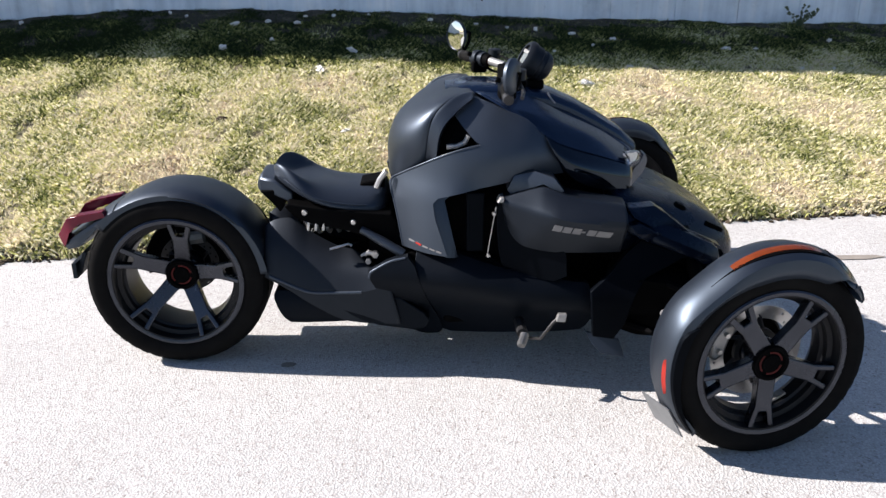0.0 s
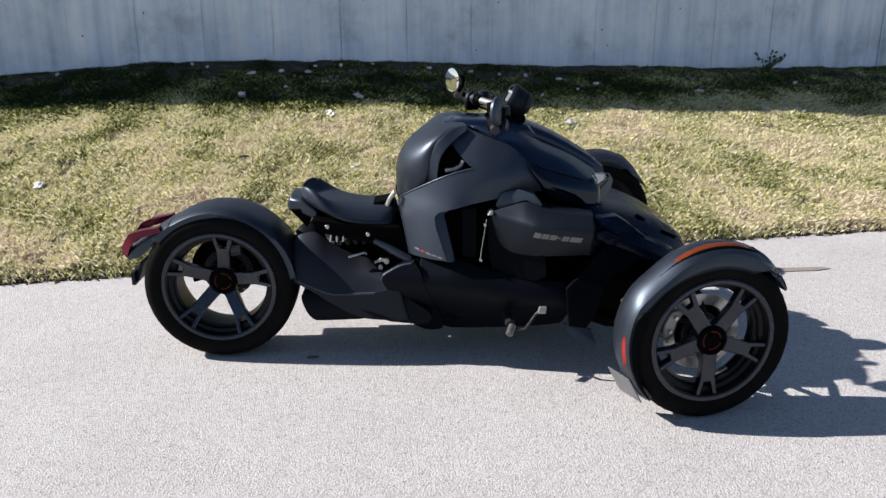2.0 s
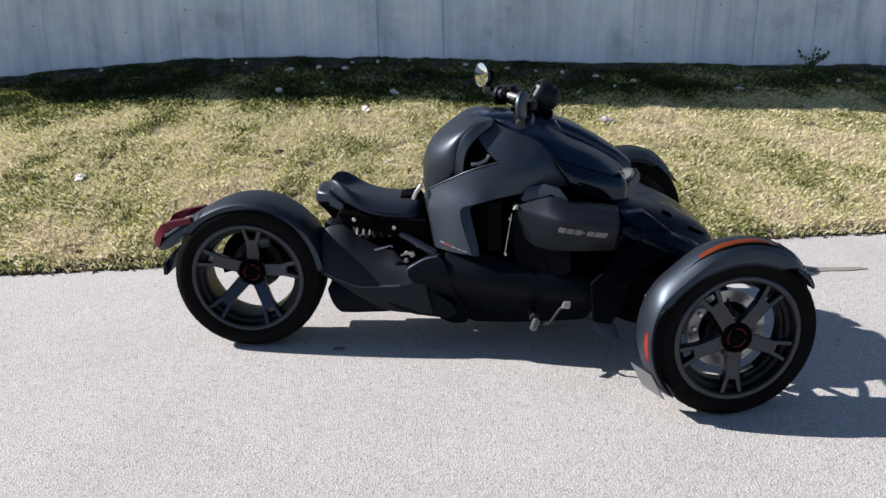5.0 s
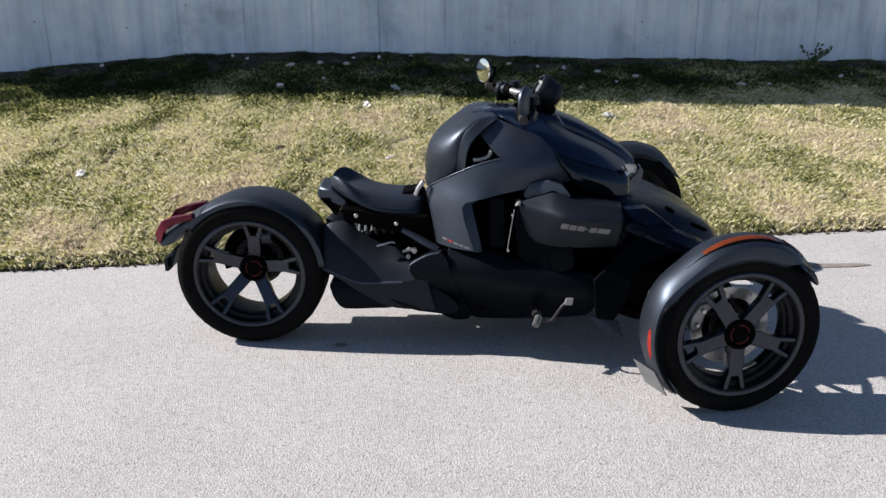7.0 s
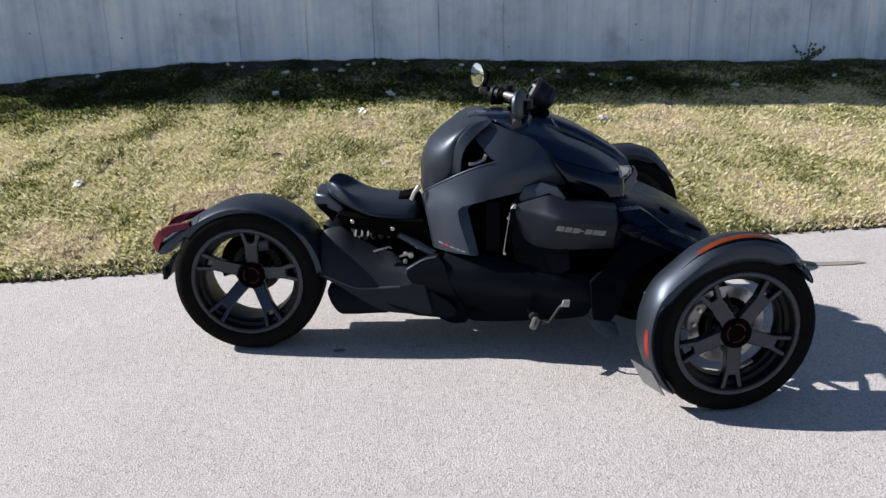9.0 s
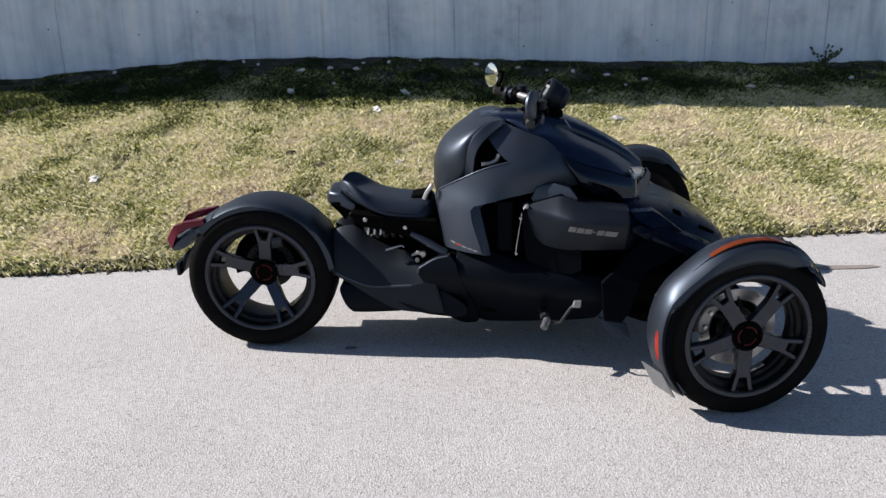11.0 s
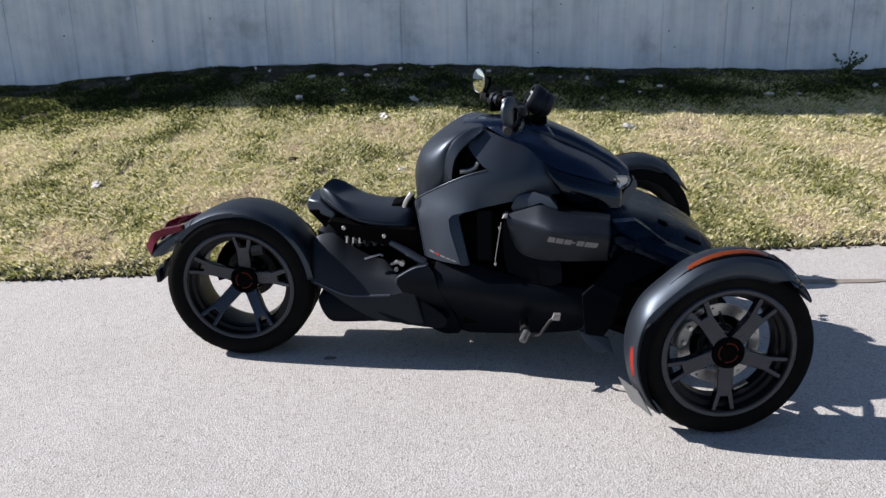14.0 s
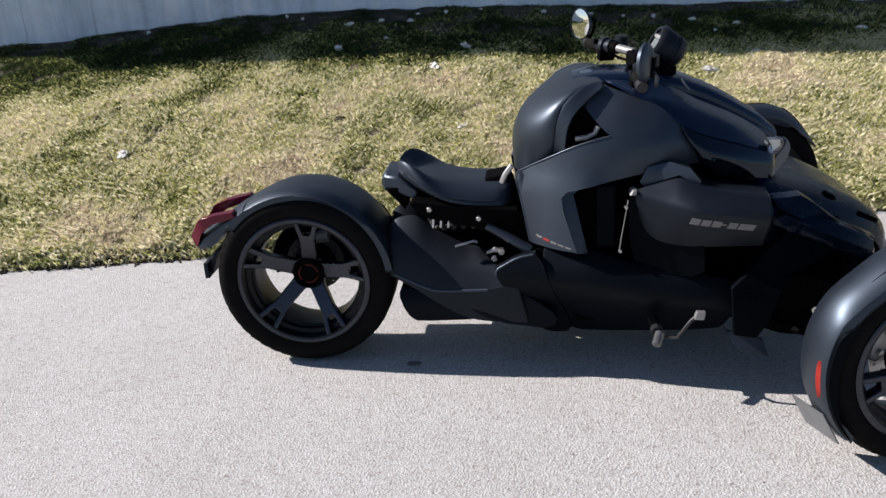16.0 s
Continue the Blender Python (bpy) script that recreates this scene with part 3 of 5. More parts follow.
def brake_disc(r, y):
    """Drilled disc with a carrier."""
    bm = bmesh.new()
    seg, rings = 96, [r * q for q in (0.72, 0.77, 0.82, 0.89, 0.94, 1.0)]
    for yy in (y, y + 0.006):
        grid = [[bm.verts.new((q * math.cos(k * math.tau / seg), yy, q * math.sin(k * math.tau / seg))) for k in range(seg)] for q in rings]
        for j in range(len(rings) - 1):
            for k in range(seg):
                if (j == 1 and k % 6 == 0) or (j == 3 and k % 6 == 3):
                    continue
                bm.faces.new((grid[j][k], grid[j][(k + 1) % seg], grid[j + 1][(k + 1) % seg], grid[j + 1][k]))
        for q in (grid[0], grid[-1]):
            low = [bm.verts.new(v.co + Vector((0, 0.003 if yy == y else -0.003, 0))) for v in q]
            for k in range(seg):
                bm.faces.new((q[k], q[(k + 1) % seg], low[(k + 1) % seg], low[k]))
    return bm


def build_wheel(name, label, outer, radius, half, spoke_at, dish, where, disc_y, disc_r=0.135):
    hub = part(name, wheel_rim(radius, half * 0.93, dish), BARREL, bike, label, 35)
    hub.matrix_basis = where
    part("tyre", tyre(outer, radius, half), RUBBER, hub, "black road tyre", 50)
    tagged(part("tread", tread_blocks(outer, half), RUBBER, hub, smooth=0), kind="stuff")
    y = -half * 0.93 + dish
    edge = -half * 0.93
    part("rim_lip", lathe([(edge - 0.001, radius + 0.0015), (edge - 0.004, radius - 0.003), (edge - 0.0035, radius - 0.007), (edge - 0.001, radius - 0.014), (edge + 0.008, radius - 0.0165), (edge + 0.008, radius - 0.014)], 72, closed=True), RIM, hub, "gunmetal outer lip", 30)
    for i in range(5):
        part("spoke", spoke(radius, half * 0.93, spoke_at + 72 * i, dish), RIM, hub, "", 0, bevel=0.004)
    part("hub", lathe([(y + 0.003, 0.0005), (y + 0.003, 0.05), (y + 0.012, 0.056), (half * 0.6, 0.05), (half * 0.6, 0.0005)], 40), RIM, hub)
    part("hub_cap", lathe([(y - 0.006, 0.0005), (y - 0.006, 0.024), (y - 0.002, 0.028), (y - 0.002, 0.036), (y - 0.009, 0.04), (y - 0.008, 0.05), (y + 0.004, 0.054)], 40), MATT, hub, "matt black hub cap")
    for k in range(3):
        a = k * math.tau / 3
        part("hub_ring", ring_mark(0.029, 0.034, y - 0.004, a + 0.2, a + 1.8), RED_PAINT, hub, "red printed arc", 0)
    if disc_y is not None:
        part("brake_disc", brake_disc(disc_r, disc_y), STEEL if disc_r > 0.11 else DARK_METAL, hub, "drilled steel brake disc")
        part("disc_carrier", lathe([(disc_y - 0.002, 0.03), (disc_y - 0.004, 0.5 * disc_r), (disc_y + 0.01, 0.5 * disc_r), (disc_y + 0.01, 0.03)], 40, closed=True), DARK_METAL, hub)
        for k in range(6):
            a = math.tau * (k + 0.3) / 6
            part("carrier_arm", tube([(0.46 * disc_r * math.cos(a), disc_y + 0.003, 0.46 * disc_r * math.sin(a)), (0.76 * disc_r * math.cos(a + 0.25), disc_y + 0.003, 0.76 * disc_r * math.sin(a + 0.25))], 0.007, 6), DARK_METAL, hub)
        if disc_r > 0.11:
            for k in range(5):
                a = radians(-70 + 3.6 * k)
                w = box((-0.0045, 0.0, 0.0), (0.0045, 0.022, 0.006))
                for v in w.verts:
                    v.co = Matrix.Rotation(-a - radians(90), 4, "Y") @ (v.co - Vector((0, 0.006, radius - 0.05)) * 1.0)
                part("balance_weight", w, CAST, hub, "small grey balance weight", 0)
        # near-black disc added to darken the view between the spokes
        part("hub_carrier", lathe([(disc_y + 0.03, 0.02), (disc_y + 0.026, 0.09), (disc_y + 0.04, 0.1), (disc_y + 0.055, 0.06), (disc_y + 0.06, 0.02)], 32), MATT, hub, "dark disc in place of the hub carrier, backing the spokes")
    return hub


REAR_AT = (-0.004, -0.07, 0.293)
rear = build_wheel("rear_wheel", "gunmetal five-spoke rear wheel with forked spokes", 0.2945, 0.2185, 0.115, 82, 0.075, pose(*REAR_AT), 0.075, 0.1)
FRONT_AT = (1.722, -0.66, 0.281)
FAR_AT = REFLECT @ Vector(FRONT_AT)
near_front = build_wheel("front_wheel", "gunmetal five-spoke front wheel with forked spokes", 0.284, 0.216, 0.072, 53, 0.012, pose(*FRONT_AT, 0, 0, STEER), 0.02)
far_front = build_wheel("front_wheel", "gunmetal five-spoke front wheel with forked spokes", 0.284, 0.216, 0.072, 20, 0.012, pose(*FAR_AT, 0, 0, 180 + STEER), 0.02)


def caliper(parent):
    bm = bmesh.new()
    pts = [(-0.15, 0.0), (-0.145, 0.05), (-0.12, 0.09), (-0.085, 0.1), (-0.07, 0.08), (-0.095, 0.05), (-0.105, 0.01), (-0.13, -0.015)]
    f = [bm.verts.new((x, 0.0, z)) for x, z in pts]
    g = [bm.verts.new((x, 0.05, z)) for x, z in pts]
    bm.faces.new(f)
    bm.faces.new(g)
    for i in range(len(pts)):
        j = (i + 1) % len(pts)
        bm.faces.new((f[i], f[j], g[j], g[i]))
    c = part("brake_caliper", bm, CAST, parent, "grey cast brake caliper", bevel=0.008)
    part("bolt", tube([(-0.125, -0.012, 0.02), (-0.125, 0.004, 0.02)], 0.007, 8), STEEL, c)
    part("bolt", tube([(-0.108, -0.012, 0.068), (-0.108, 0.004, 0.068)], 0.007, 8), STEEL, c)


caliper(near_front)


def final_drive():
    """Dark housing and swingarm behind the rear wheel."""
    d = part("final_drive", lathe([(0.1, 0.0005), (0.085, 0.06), (0.1, 0.085), (0.14, 0.08), (0.15, 0.0005)], 32), MATT, rear, "dark final drive housing")
    arm = bmesh.new()
    pts = [(-0.05, 0.02), (-0.04, 0.075), (0.03, 0.1), (0.16, 0.115), (0.3, 0.11), (0.3, 0.03), (0.1, -0.02), (0.0, -0.05)]
    f = [bm_v for bm_v in (arm.verts.new((x, 0.11, z)) for x, z in pts)]
    g = [bm_v for bm_v in (arm.verts.new((x, 0.225 + 0.1 * min(0, x - 0.05), z)) for x, z in pts)]
    arm.faces.new(f)
    arm.faces.new(g)
    for i in range(len(pts)):
        j = (i + 1) % len(pts)
        arm.faces.new((f[i], f[j], g[j], g[i]))
    part("swingarm", arm, MATT, rear, "dark swingarm", 0, bevel=0.008)
    part("rear_caliper", tube([(-0.02, 0.06, 0.09), (0.06, 0.06, 0.1)], 0.022, 8), CAST, rear, "grey rear brake caliper")
    part("sensor_cable", tube([(-0.075, 0.05, 0.02), (-0.06, 0.05, -0.02), (-0.03, 0.05, -0.05)], 0.006, 6), CAST, rear)


final_drive()


def wheel_backing():
    """Dark plate added on the far side of the rear wheel, painting in the shade between its spokes."""
    rows = []
    for i in range(25):
        a = radians(-20 + i * 9)
        rows.append([Vector((REAR_AT[0] + r * math.cos(a), REAR_AT[1] + y, REAR_AT[2] + r * math.sin(a))) for y, r in ((0.075, 0.05), (0.078, 0.15), (0.098, 0.155), (0.1, 0.05))])
    part("dark_backing", loft(rows), MATT, bike, "added dark plate behind the rear wheel spokes", 30)


wheel_backing()


def fender_front(side, steer):
    """Moulded mudguard: follows the tyre from behind it over the top to a pointed tip."""
    def crest(a):
        return smoothly(a, (28, 0.306), (34, 0.307), (48, 0.314), (62, 0.327), (75, 0.332), (90, 0.33), (109, 0.324), (129, 0.314), (148, 0.322), (166, 0.321), (187, 0.315), (205, 0.309), (222, 0.302))
    def skirt(a):
        return between(a, (28, 0.311), (40, 0.304), (55, 0.29), (64, 0.256), (106, 0.254), (135, 0.266), (154, 0.276), (180, 0.275), (222, 0.287))
    rows = []
    for i in range(67):
        a = 28 + i * (220 - 28) / 66
        rr, sk = crest(a), skirt(a)
        t = min(1, max(0, (a - 28) / 22))
        w = 0.35 + 0.65 * t ** 0.7
        s = min(1, max(0, (a - 143) / 10))
        sec = [(0.072 * w, min(sk + 0.014, rr - 0.04 * t)), (0.066 * w, rr - 0.03 * t), (0.04 * w, rr - 0.012 * t), (-0.012 * w, rr), (-0.045 * w, rr - 0.007 * t), (-0.066 * w, rr - 0.017 * t + 0.006 * s), (-0.077 * w, rr - (0.026 - 0.008 * s) * t), (-0.0825 * w, 0.4 * sk + 0.6 * (rr - 0.034 * t) if t > 0.9 else rr - 0.01 * t), (-0.08 * w, sk if t > 0.9 else rr - 0.02 * t)]
        ca, sa = math.cos(radians(a)), math.sin(radians(a))
        rows.append([Vector((r * ca, y, r * sa)) for y, r in sec])
    bm = loft(rows, False, False)
    f = part("front_fender", bm, SATIN, bike, "satin black mudguard over the front wheel", 28)
    so = f.modifiers.new("solidify", "SOLIDIFY")
    so.thickness, so.offset = 0.005, -1
    m = pose(*(FAR_AT if side > 0 else FRONT_AT), 0, 0, steer)
    f.matrix_basis = m @ (Matrix.Diagonal((1, -1, 1, 1)) if side > 0 else Matrix.Identity(4))
    # amber side lamp along the shoulder
    rows = []
    for i in range(17):
        a = 71 + i * (117 - 71) / 16
        rr = crest(a)
        h = 0.0035 * min(1, i / 2 + 0.25, (16 - i) / 6 + 0.12)
        ca, sa = math.cos(radians(a)), math.sin(radians(a))
        base = [(-0.03, rr - 0.004 + h), (-0.039, rr - 0.005 + h), (-0.049, rr - 0.008 + 0.4 * h), (-0.04, rr - 0.018)]
        rows.append([Vector((r * ca, y, r * sa)) for y, r in base])
    part("side_lamp", loft(rows), AMBER, f, "amber side lamp", 30)
    # black strip painting in the shade under the side lamp, running out to a point
    rows = []
    for i in range(21):
        a = 64 + i * (130 - 64) / 20
        rr = crest(a)
        w = min(1, (i + 0.3) / 3, (20 - i + 0.3) / 9)
        ca, sa = math.cos(radians(a)), math.sin(radians(a))
        up, lo = -0.047, -0.047 - 0.011 * w
        rows.append([Vector((r * ca, y, r * sa)) for y, r in ((up, rr - 0.0065), (lo, rr - 0.0105), (lo, rr - 0.018), (up, rr - 0.018))])
    part("lamp_shade_strip", loft(rows), MATT, f, "black strip painting in shade under the side lamp", 30)
    # pale front lamp near the tip
    rows = []
    for i in range(9):
        a = 40 + i * (66 - 40) / 8
        rr = crest(a)
        h = 0.5 + 0.5 * math.sin(math.pi * i / 8)
        ca, sa = math.cos(radians(a)), math.sin(radians(a))
        rows.append([Vector((r * ca, y, r * sa)) for y, r in ((-0.012, rr + 0.003), (-0.03 - 0.012 * h, rr + 0.002 * h), (-0.042 - 0.016 * h, rr - 0.014), (-0.02, rr - 0.02))])
    part("front_lamp", loft(rows), CLEAR, f, "clear front marker lamp", 30)
    # red reflector behind
    rows = []
    for i in range(9):
        a = 172 + i * (191 - 172) / 8
        rr = crest(a)
        h = 0.005 * min(1, i / 2 + 0.15, (8 - i) / 2 + 0.15)
        ca, sa = math.cos(radians(a)), math.sin(radians(a))
        rows.append([Vector((r * ca, y, r * sa)) for y, r in ((-0.06 + h, rr - 0.009), (-0.06 + h, rr - 0.0035), (-0.06 - h, rr - 0.0105), (-0.06 - h, rr - 0.018))])
    part("reflector", loft(rows), RED_REFLECTOR, f, "bright red side reflector", 30)
    # dark textured insert below the crease at the rear
    rows = []
    for i in range(17):
        a = 150 + i * (218 - 150) / 16
        rr, sk = crest(a), skirt(a)
        top = between(a, (150, sk + 0.006), (157, rr - 0.02), (218, rr - 0.016))
        ca, sa = math.cos(radians(a)), math.sin(radians(a))
        rows.append([Vector((r * ca, y, r * sa)) for y, r in ((-0.0795, top), (-0.0865, top - 0.004), (-0.0865, sk - 0.004), (-0.08, sk - 0.006))])
    part("skirt_insert", loft(rows), SEMI, f, "dark insert of the mudguard", 30)
    # mud flap at the lower rear edge
    flap = bmesh.new()
    pts = [(-0.318, 0.045, -0.108), (-0.285, -0.058, -0.112), (-0.238, -0.062, -0.2), (-0.272, 0.04, -0.196)]
    for d in (0, 0.004):
        flap.faces.new([flap.verts.new((x + d, y, z)) for x, y, z in pts])
    vs = flap.verts[:]
    for k in range(4):
        flap.faces.new((vs[k], vs[(k + 1) % 4], vs[4 + (k + 1) % 4], vs[4 + k]))
    part("mud_flap", flap, GREY_RUBBER, f, "thin grey rubber mud flap", 0)
    # stay
    part("stay", tube([(-0.27, 0.06, 0.12), (-0.16, 0.085, 0.04), (-0.03, 0.085, 0.0)], 0.009), DARK_METAL, f)
    return f


fender_front(-1, STEER)
fender_front(1, STEER)


def ellipse_ring(x, ztop, zbot, w, power=2.4, n=28, skew=0.0):
    """A closed section across the machine."""
    zc, h = (ztop + zbot) / 2, (ztop - zbot) / 2
    out = []
    for k in range(n):
        a = math.tau * k / n
        c, s = math.cos(a), math.sin(a)
        out.append(Vector((x + skew * s, w * math.copysign(abs(c) ** (2 / power), c), zc + h * math.copysign(abs(s) ** (2 / power), s))))
    return out


# rear mudguard and tail
GUARD_Y = -0.055


def build_rear():
    rows = []
    for i in range(41):
        a = 6 + i * (140 - 6) / 40
        rr = smoothly(a, (6, 0.306), (25, 0.31), (50, 0.314), (75, 0.314), (100, 0.308), (120, 0.306), (140, 0.309))
        t = min(1, (140 - a) / 12 + 0.2)
        sk = between(a, (6, 0.286), (120, 0.281), (140, 0.292))
        side = [(-0.118, sk), (-0.121, sk + 0.008), (-0.119, rr - 0.026), (-0.112, rr - 0.018), (-0.099, rr - 0.01), (-0.08, rr - 0.004), (-0.055, rr - 0.0005), (-0.028, rr + 0.0015)]
        sec = side + [(0, rr + 0.002)] + [(-y, r) for y, r in reversed(side)]
        ca, sa = math.cos(radians(a)), math.sin(radians(a))
        rows.append([Vector((REAR_AT[0] + r * ca, GUARD_Y + y, REAR_AT[2] + r * sa)) for y, r in sec])
    f = part("rear_fender", loft(rows, False, False), SATIN, bike, "satin black mudguard hugging the rear wheel", 50)
    so = f.modifiers.new("solidify", "SOLIDIFY")
    so.thickness, so.offset = 0.006, -1
    # tail body: wedge behind the mudguard
    cy = GUARD_Y
    rings = []
    for x, zt, zb, w in ((-0.18, 0.548, 0.51, 0.108), (-0.24, 0.514, 0.46, 0.104), (-0.3, 0.474, 0.402, 0.098), (-0.345, 0.442, 0.386, 0.086), (-0.36, 0.43, 0.4, 0.076)):
        rings.append([Vector((x, cy + y, z)) for y, z in ((-w, zb + 0.012), (-w - 0.004, (zt + zb) / 2), (-w, zt - 0.016), (-w * 0.7, zt - 0.004), (0, zt), (w * 0.7, zt - 0.004), (w, zt - 0.016), (w + 0.004, (zt + zb) / 2), (w, zb + 0.012), (0, zb))])
    tail = part("tail", loft(rings), SATIN, f, "satin black tail section", 35, bevel=0.003)
    for s in (-1, 1):
        def out(x, z):
            return between(x, (-0.38, 0.075), (-0.33, 0.1), (-0.2, 0.113))
        lens = sheet([(-0.373, 0.447), (-0.334, 0.504), (-0.292, 0.519), (-0.212, 0.534), (-0.203, 0.515), (-0.295, 0.489), (-0.329, 0.459), (-0.353, 0.408), (-0.364, 0.423)], out, 0.035, s, 0.02, 0)
        for v in lens.verts:
            v.co.y += cy
        part("tail_lamp", lens, RED_LENS, f, "dark red tail lamp", 40, bevel=0.003)
    arm = bmesh.new()
    box((-0.345, cy - 0.05, 0.3), (-0.33, cy + 0.05, 0.375), arm)
    for v in arm.verts:
        v.co.x += (v.co.z - 0.3) * 0.35
    box((-0.35, cy - 0.075, 0.292), (-0.335, cy + 0.075, 0.345), arm)
    part("plate_bracket", arm, TEXTURED, f, "small bent bracket", 0, bevel=0.002)


build_rear()


def build_swingarm():
    for s in both_sides():
        far = [(0.282, 0.09, 0.454), (0.313, 0.09, 0.476), (0.373, 0.095, 0.483), (0.428, 0.11, 0.445), (0.523, 0.13, 0.399), (0.575, 0.14, 0.389), (0.643, 0.17, 0.349)]
        crest = [(0.283, 0.168, 0.321), (0.301, 0.172, 0.315), (0.361, 0.19, 0.294), (0.431, 0.208, 0.274), (0.508, 0.22, 0.276), (0.6, 0.235, 0.284), (0.691, 0.25, 0.314)]
        low = [(0.282, 0.168, 0.313), (0.3, 0.172, 0.305), (0.363, 0.19, 0.276), (0.436, 0.205, 0.232), (0.531, 0.21, 0.181), (0.614, 0.22, 0.171), (0.725, 0.24, 0.176)]
        lobe = [((a[0] + b[0]) / 2, (a[1] + b[1]) / 2 + 0.012, (a[2] + b[2]) / 2 + 0.012) for a, b in zip(far, crest)]
        shell("swingarm_cover", [moved(far, 0, -0.03, -0.05), far, lobe, crest, low, moved(low, 0.0, -0.08, 0.01)], TEXTURED, bike, "textured black swingarm cover with a sharp ledge", (1, 3, 4), 0.006, 30, 36, 5)
        # lighter bead added as the sun's highlight along the worn ledge
        part("ledge_edge", tube(spline([(x, -y - 0.001, z) for x, y, z in crest[1:6]], 16), 0.0055, 8), SATIN_LIT_GREY, bike, "light bead for the worn, sunlit edge of the ledge", 60)
        part("lower_guard", sheet([(0.5, 0.23), (0.7, 0.28), (0.82, 0.2), (0.8, 0.15), (0.62, 0.165)], lambda x, z: 0.215 + 0.1 * max(0, x - 0.5), 0.05, s, 0.06), PANEL, bike, "black guard below the swingarm cover", 0, bevel=0.005)
    def ex(x, z):
        return 0.2 - 0.5 * max(0, z - 0.235) - 0.5 * max(0, 0.185 - z)
    can = part("exhaust_muffler", sheet([(0.31, 0.254), (0.321, 0.271), (0.373, 0.267), (0.492, 0.25), (0.58, 0.214), (0.579, 0.16), (0.367, 0.152), (0.348, 0.167), (0.326, 0.206)], ex, 0.34, -1, 0.03), PANEL, bike, "matt black angular exhaust silencer", 30, bevel=0.008)
    pipe = lathe([(0, 0.018), (0, 0.026), (-0.03, 0.026), (-0.03, 0.018)], 20, closed=True)
    p = part("tail_pipe", pipe, DARK_METAL, can)
    p.matrix_basis = pose(0.33, -0.13, 0.205, 0, 0, 90)


build_swingarm()


def build_seat():
    rings = []
    data = ((0.314, 0.646, 0.624, 0.03, 0.004), (0.32, 0.659, 0.616, 0.052, 0.014), (0.335, 0.668, 0.604, 0.084, 0.034), (0.358, 0.667, 0.592, 0.108, 0.05), (0.386, 0.654, 0.577, 0.131, 0.05), (0.415, 0.634, 0.564, 0.147, 0.036), (0.452, 0.612, 0.549, 0.158, 0.018), (0.5, 0.599, 0.534, 0.163, 0.011), (0.56, 0.592, 0.519, 0.158, 0.008), (0.62, 0.592, 0.508, 0.15, 0.006), (0.69, 0.598, 0.497, 0.136, 0.004))
    for x, zt, zb, w, d in data:
        h = zt - zb
        dome = min(1, max(0, (x - 0.36) / 0.12))
        lip = [(0.72, 0), (0.93, 0.2 * h), (1.0, 0.48 * h), (0.985, 0.74 * h), (0.92, 0.94 * h), (0.84, h), (0.76, h - 0.1 * d), (0.63, h - 0.62 * d), (0.4, h - 0.95 * d)]
        pad = [(0.75, 0), (0.95, 0.1 * h), (1.0, 0.22 * h), (0.98, 0.38 * h), (0.9, 0.56 * h), (0.78, 0.74 * h), (0.62, 0.88 * h), (0.44, 0.96 * h), (0.24, h)]
        half = [(-(a + (e - a) * dome), zb + b + (f - b) * dome) for (a, b), (e, f) in zip(lip, pad)]
        section = half + [(0, zt - d * (1 - dome))] + [(-y, z) for y, z in reversed(half)] + [(0, zb)]
        rings.append([Vector((x, y * w, z)) for y, z in section])
    seat = part("seat", centred(loft(rings)), VINYL, bike, "low black vinyl saddle scooped out before a raised rear lip", 60, sub=2)
    piping = [(x, -w * 1.0 - 0.04 + math.tan(HEADING) * x, zb + 0.46 * (zt - zb)) for x, zt, zb, w, d in data[3:-1]]
    part("seam", tube(piping, 0.0022, 6), VINYL, seat, "stitched seam")
    # black block added to fill the dark notch between saddle and tank
    notch = box((0.592, -0.07, 0.575), (0.672, 0.03, 0.612))
    for v in notch.verts:
        v.co.z -= 0.016 if v.co.x < 0.6 and v.co.z > 0.6 else 0
    part("notch_block", notch, MATT, bike, "black block filling the notch between saddle and tank", 0, bevel=0.008)
    # seat base, bracket behind and bolts
    base = part("seat_base", sheet([(0.35, 0.56), (0.40, 0.505), (0.47, 0.485), (0.58, 0.462), (0.7, 0.4), (0.72, 0.52), (0.6, 0.53), (0.45, 0.545)], lambda x, z: 0.17, 0.34, -1, 0.08), MATT, bike, "black frame cover under the saddle", 0, bevel=0.006)
    for x, z in ((0.424, 0.53), (0.576, 0.498)):
        part("bolt", lathe([(-0.004, 0.0005), (-0.004, 0.007), (0.0, 0.0095), (0.006, 0.0095)], 16, None, (x, -0.172, z)), STEEL, base, "bright bolt head")
    rings = [[Vector((x, y, z)) for y, z in ((-w, zb), (-w, zt), (-w * 0.6, zt + 0.01), (w * 0.6, zt + 0.01), (w, zt), (w, zb))] for x, zt, zb, w in ((0.262, 0.598, 0.575, 0.06), (0.275, 0.617, 0.568, 0.08), (0.32, 0.615, 0.562, 0.1), (0.38, 0.575, 0.54, 0.11))]
    part("seat_tail", loft(rings), SATIN_LIT_GREY, bike, "black plastic tail under the saddle", 30, bevel=0.006)
    part("seat_bracket", sheet([(0.275, 0.578), (0.34, 0.585), (0.355, 0.575), (0.348, 0.525), (0.336, 0.508), (0.312, 0.538)], lambda x, z: 0.1, 0.2, -1, 0.05, 0), MATT, bike, "black bracket behind the saddle", 0, bevel=0.004)
    part("frame_rail", tube([(0.6, -0.175, 0.475), (0.66, -0.19, 0.445), (0.735, -0.215, 0.405)], [0.012, 0.015, 0.016], 10), SATIN, bike, "satin black frame rail below the saddle", 60)
    # shock absorber and spring
    bm = bmesh.new()
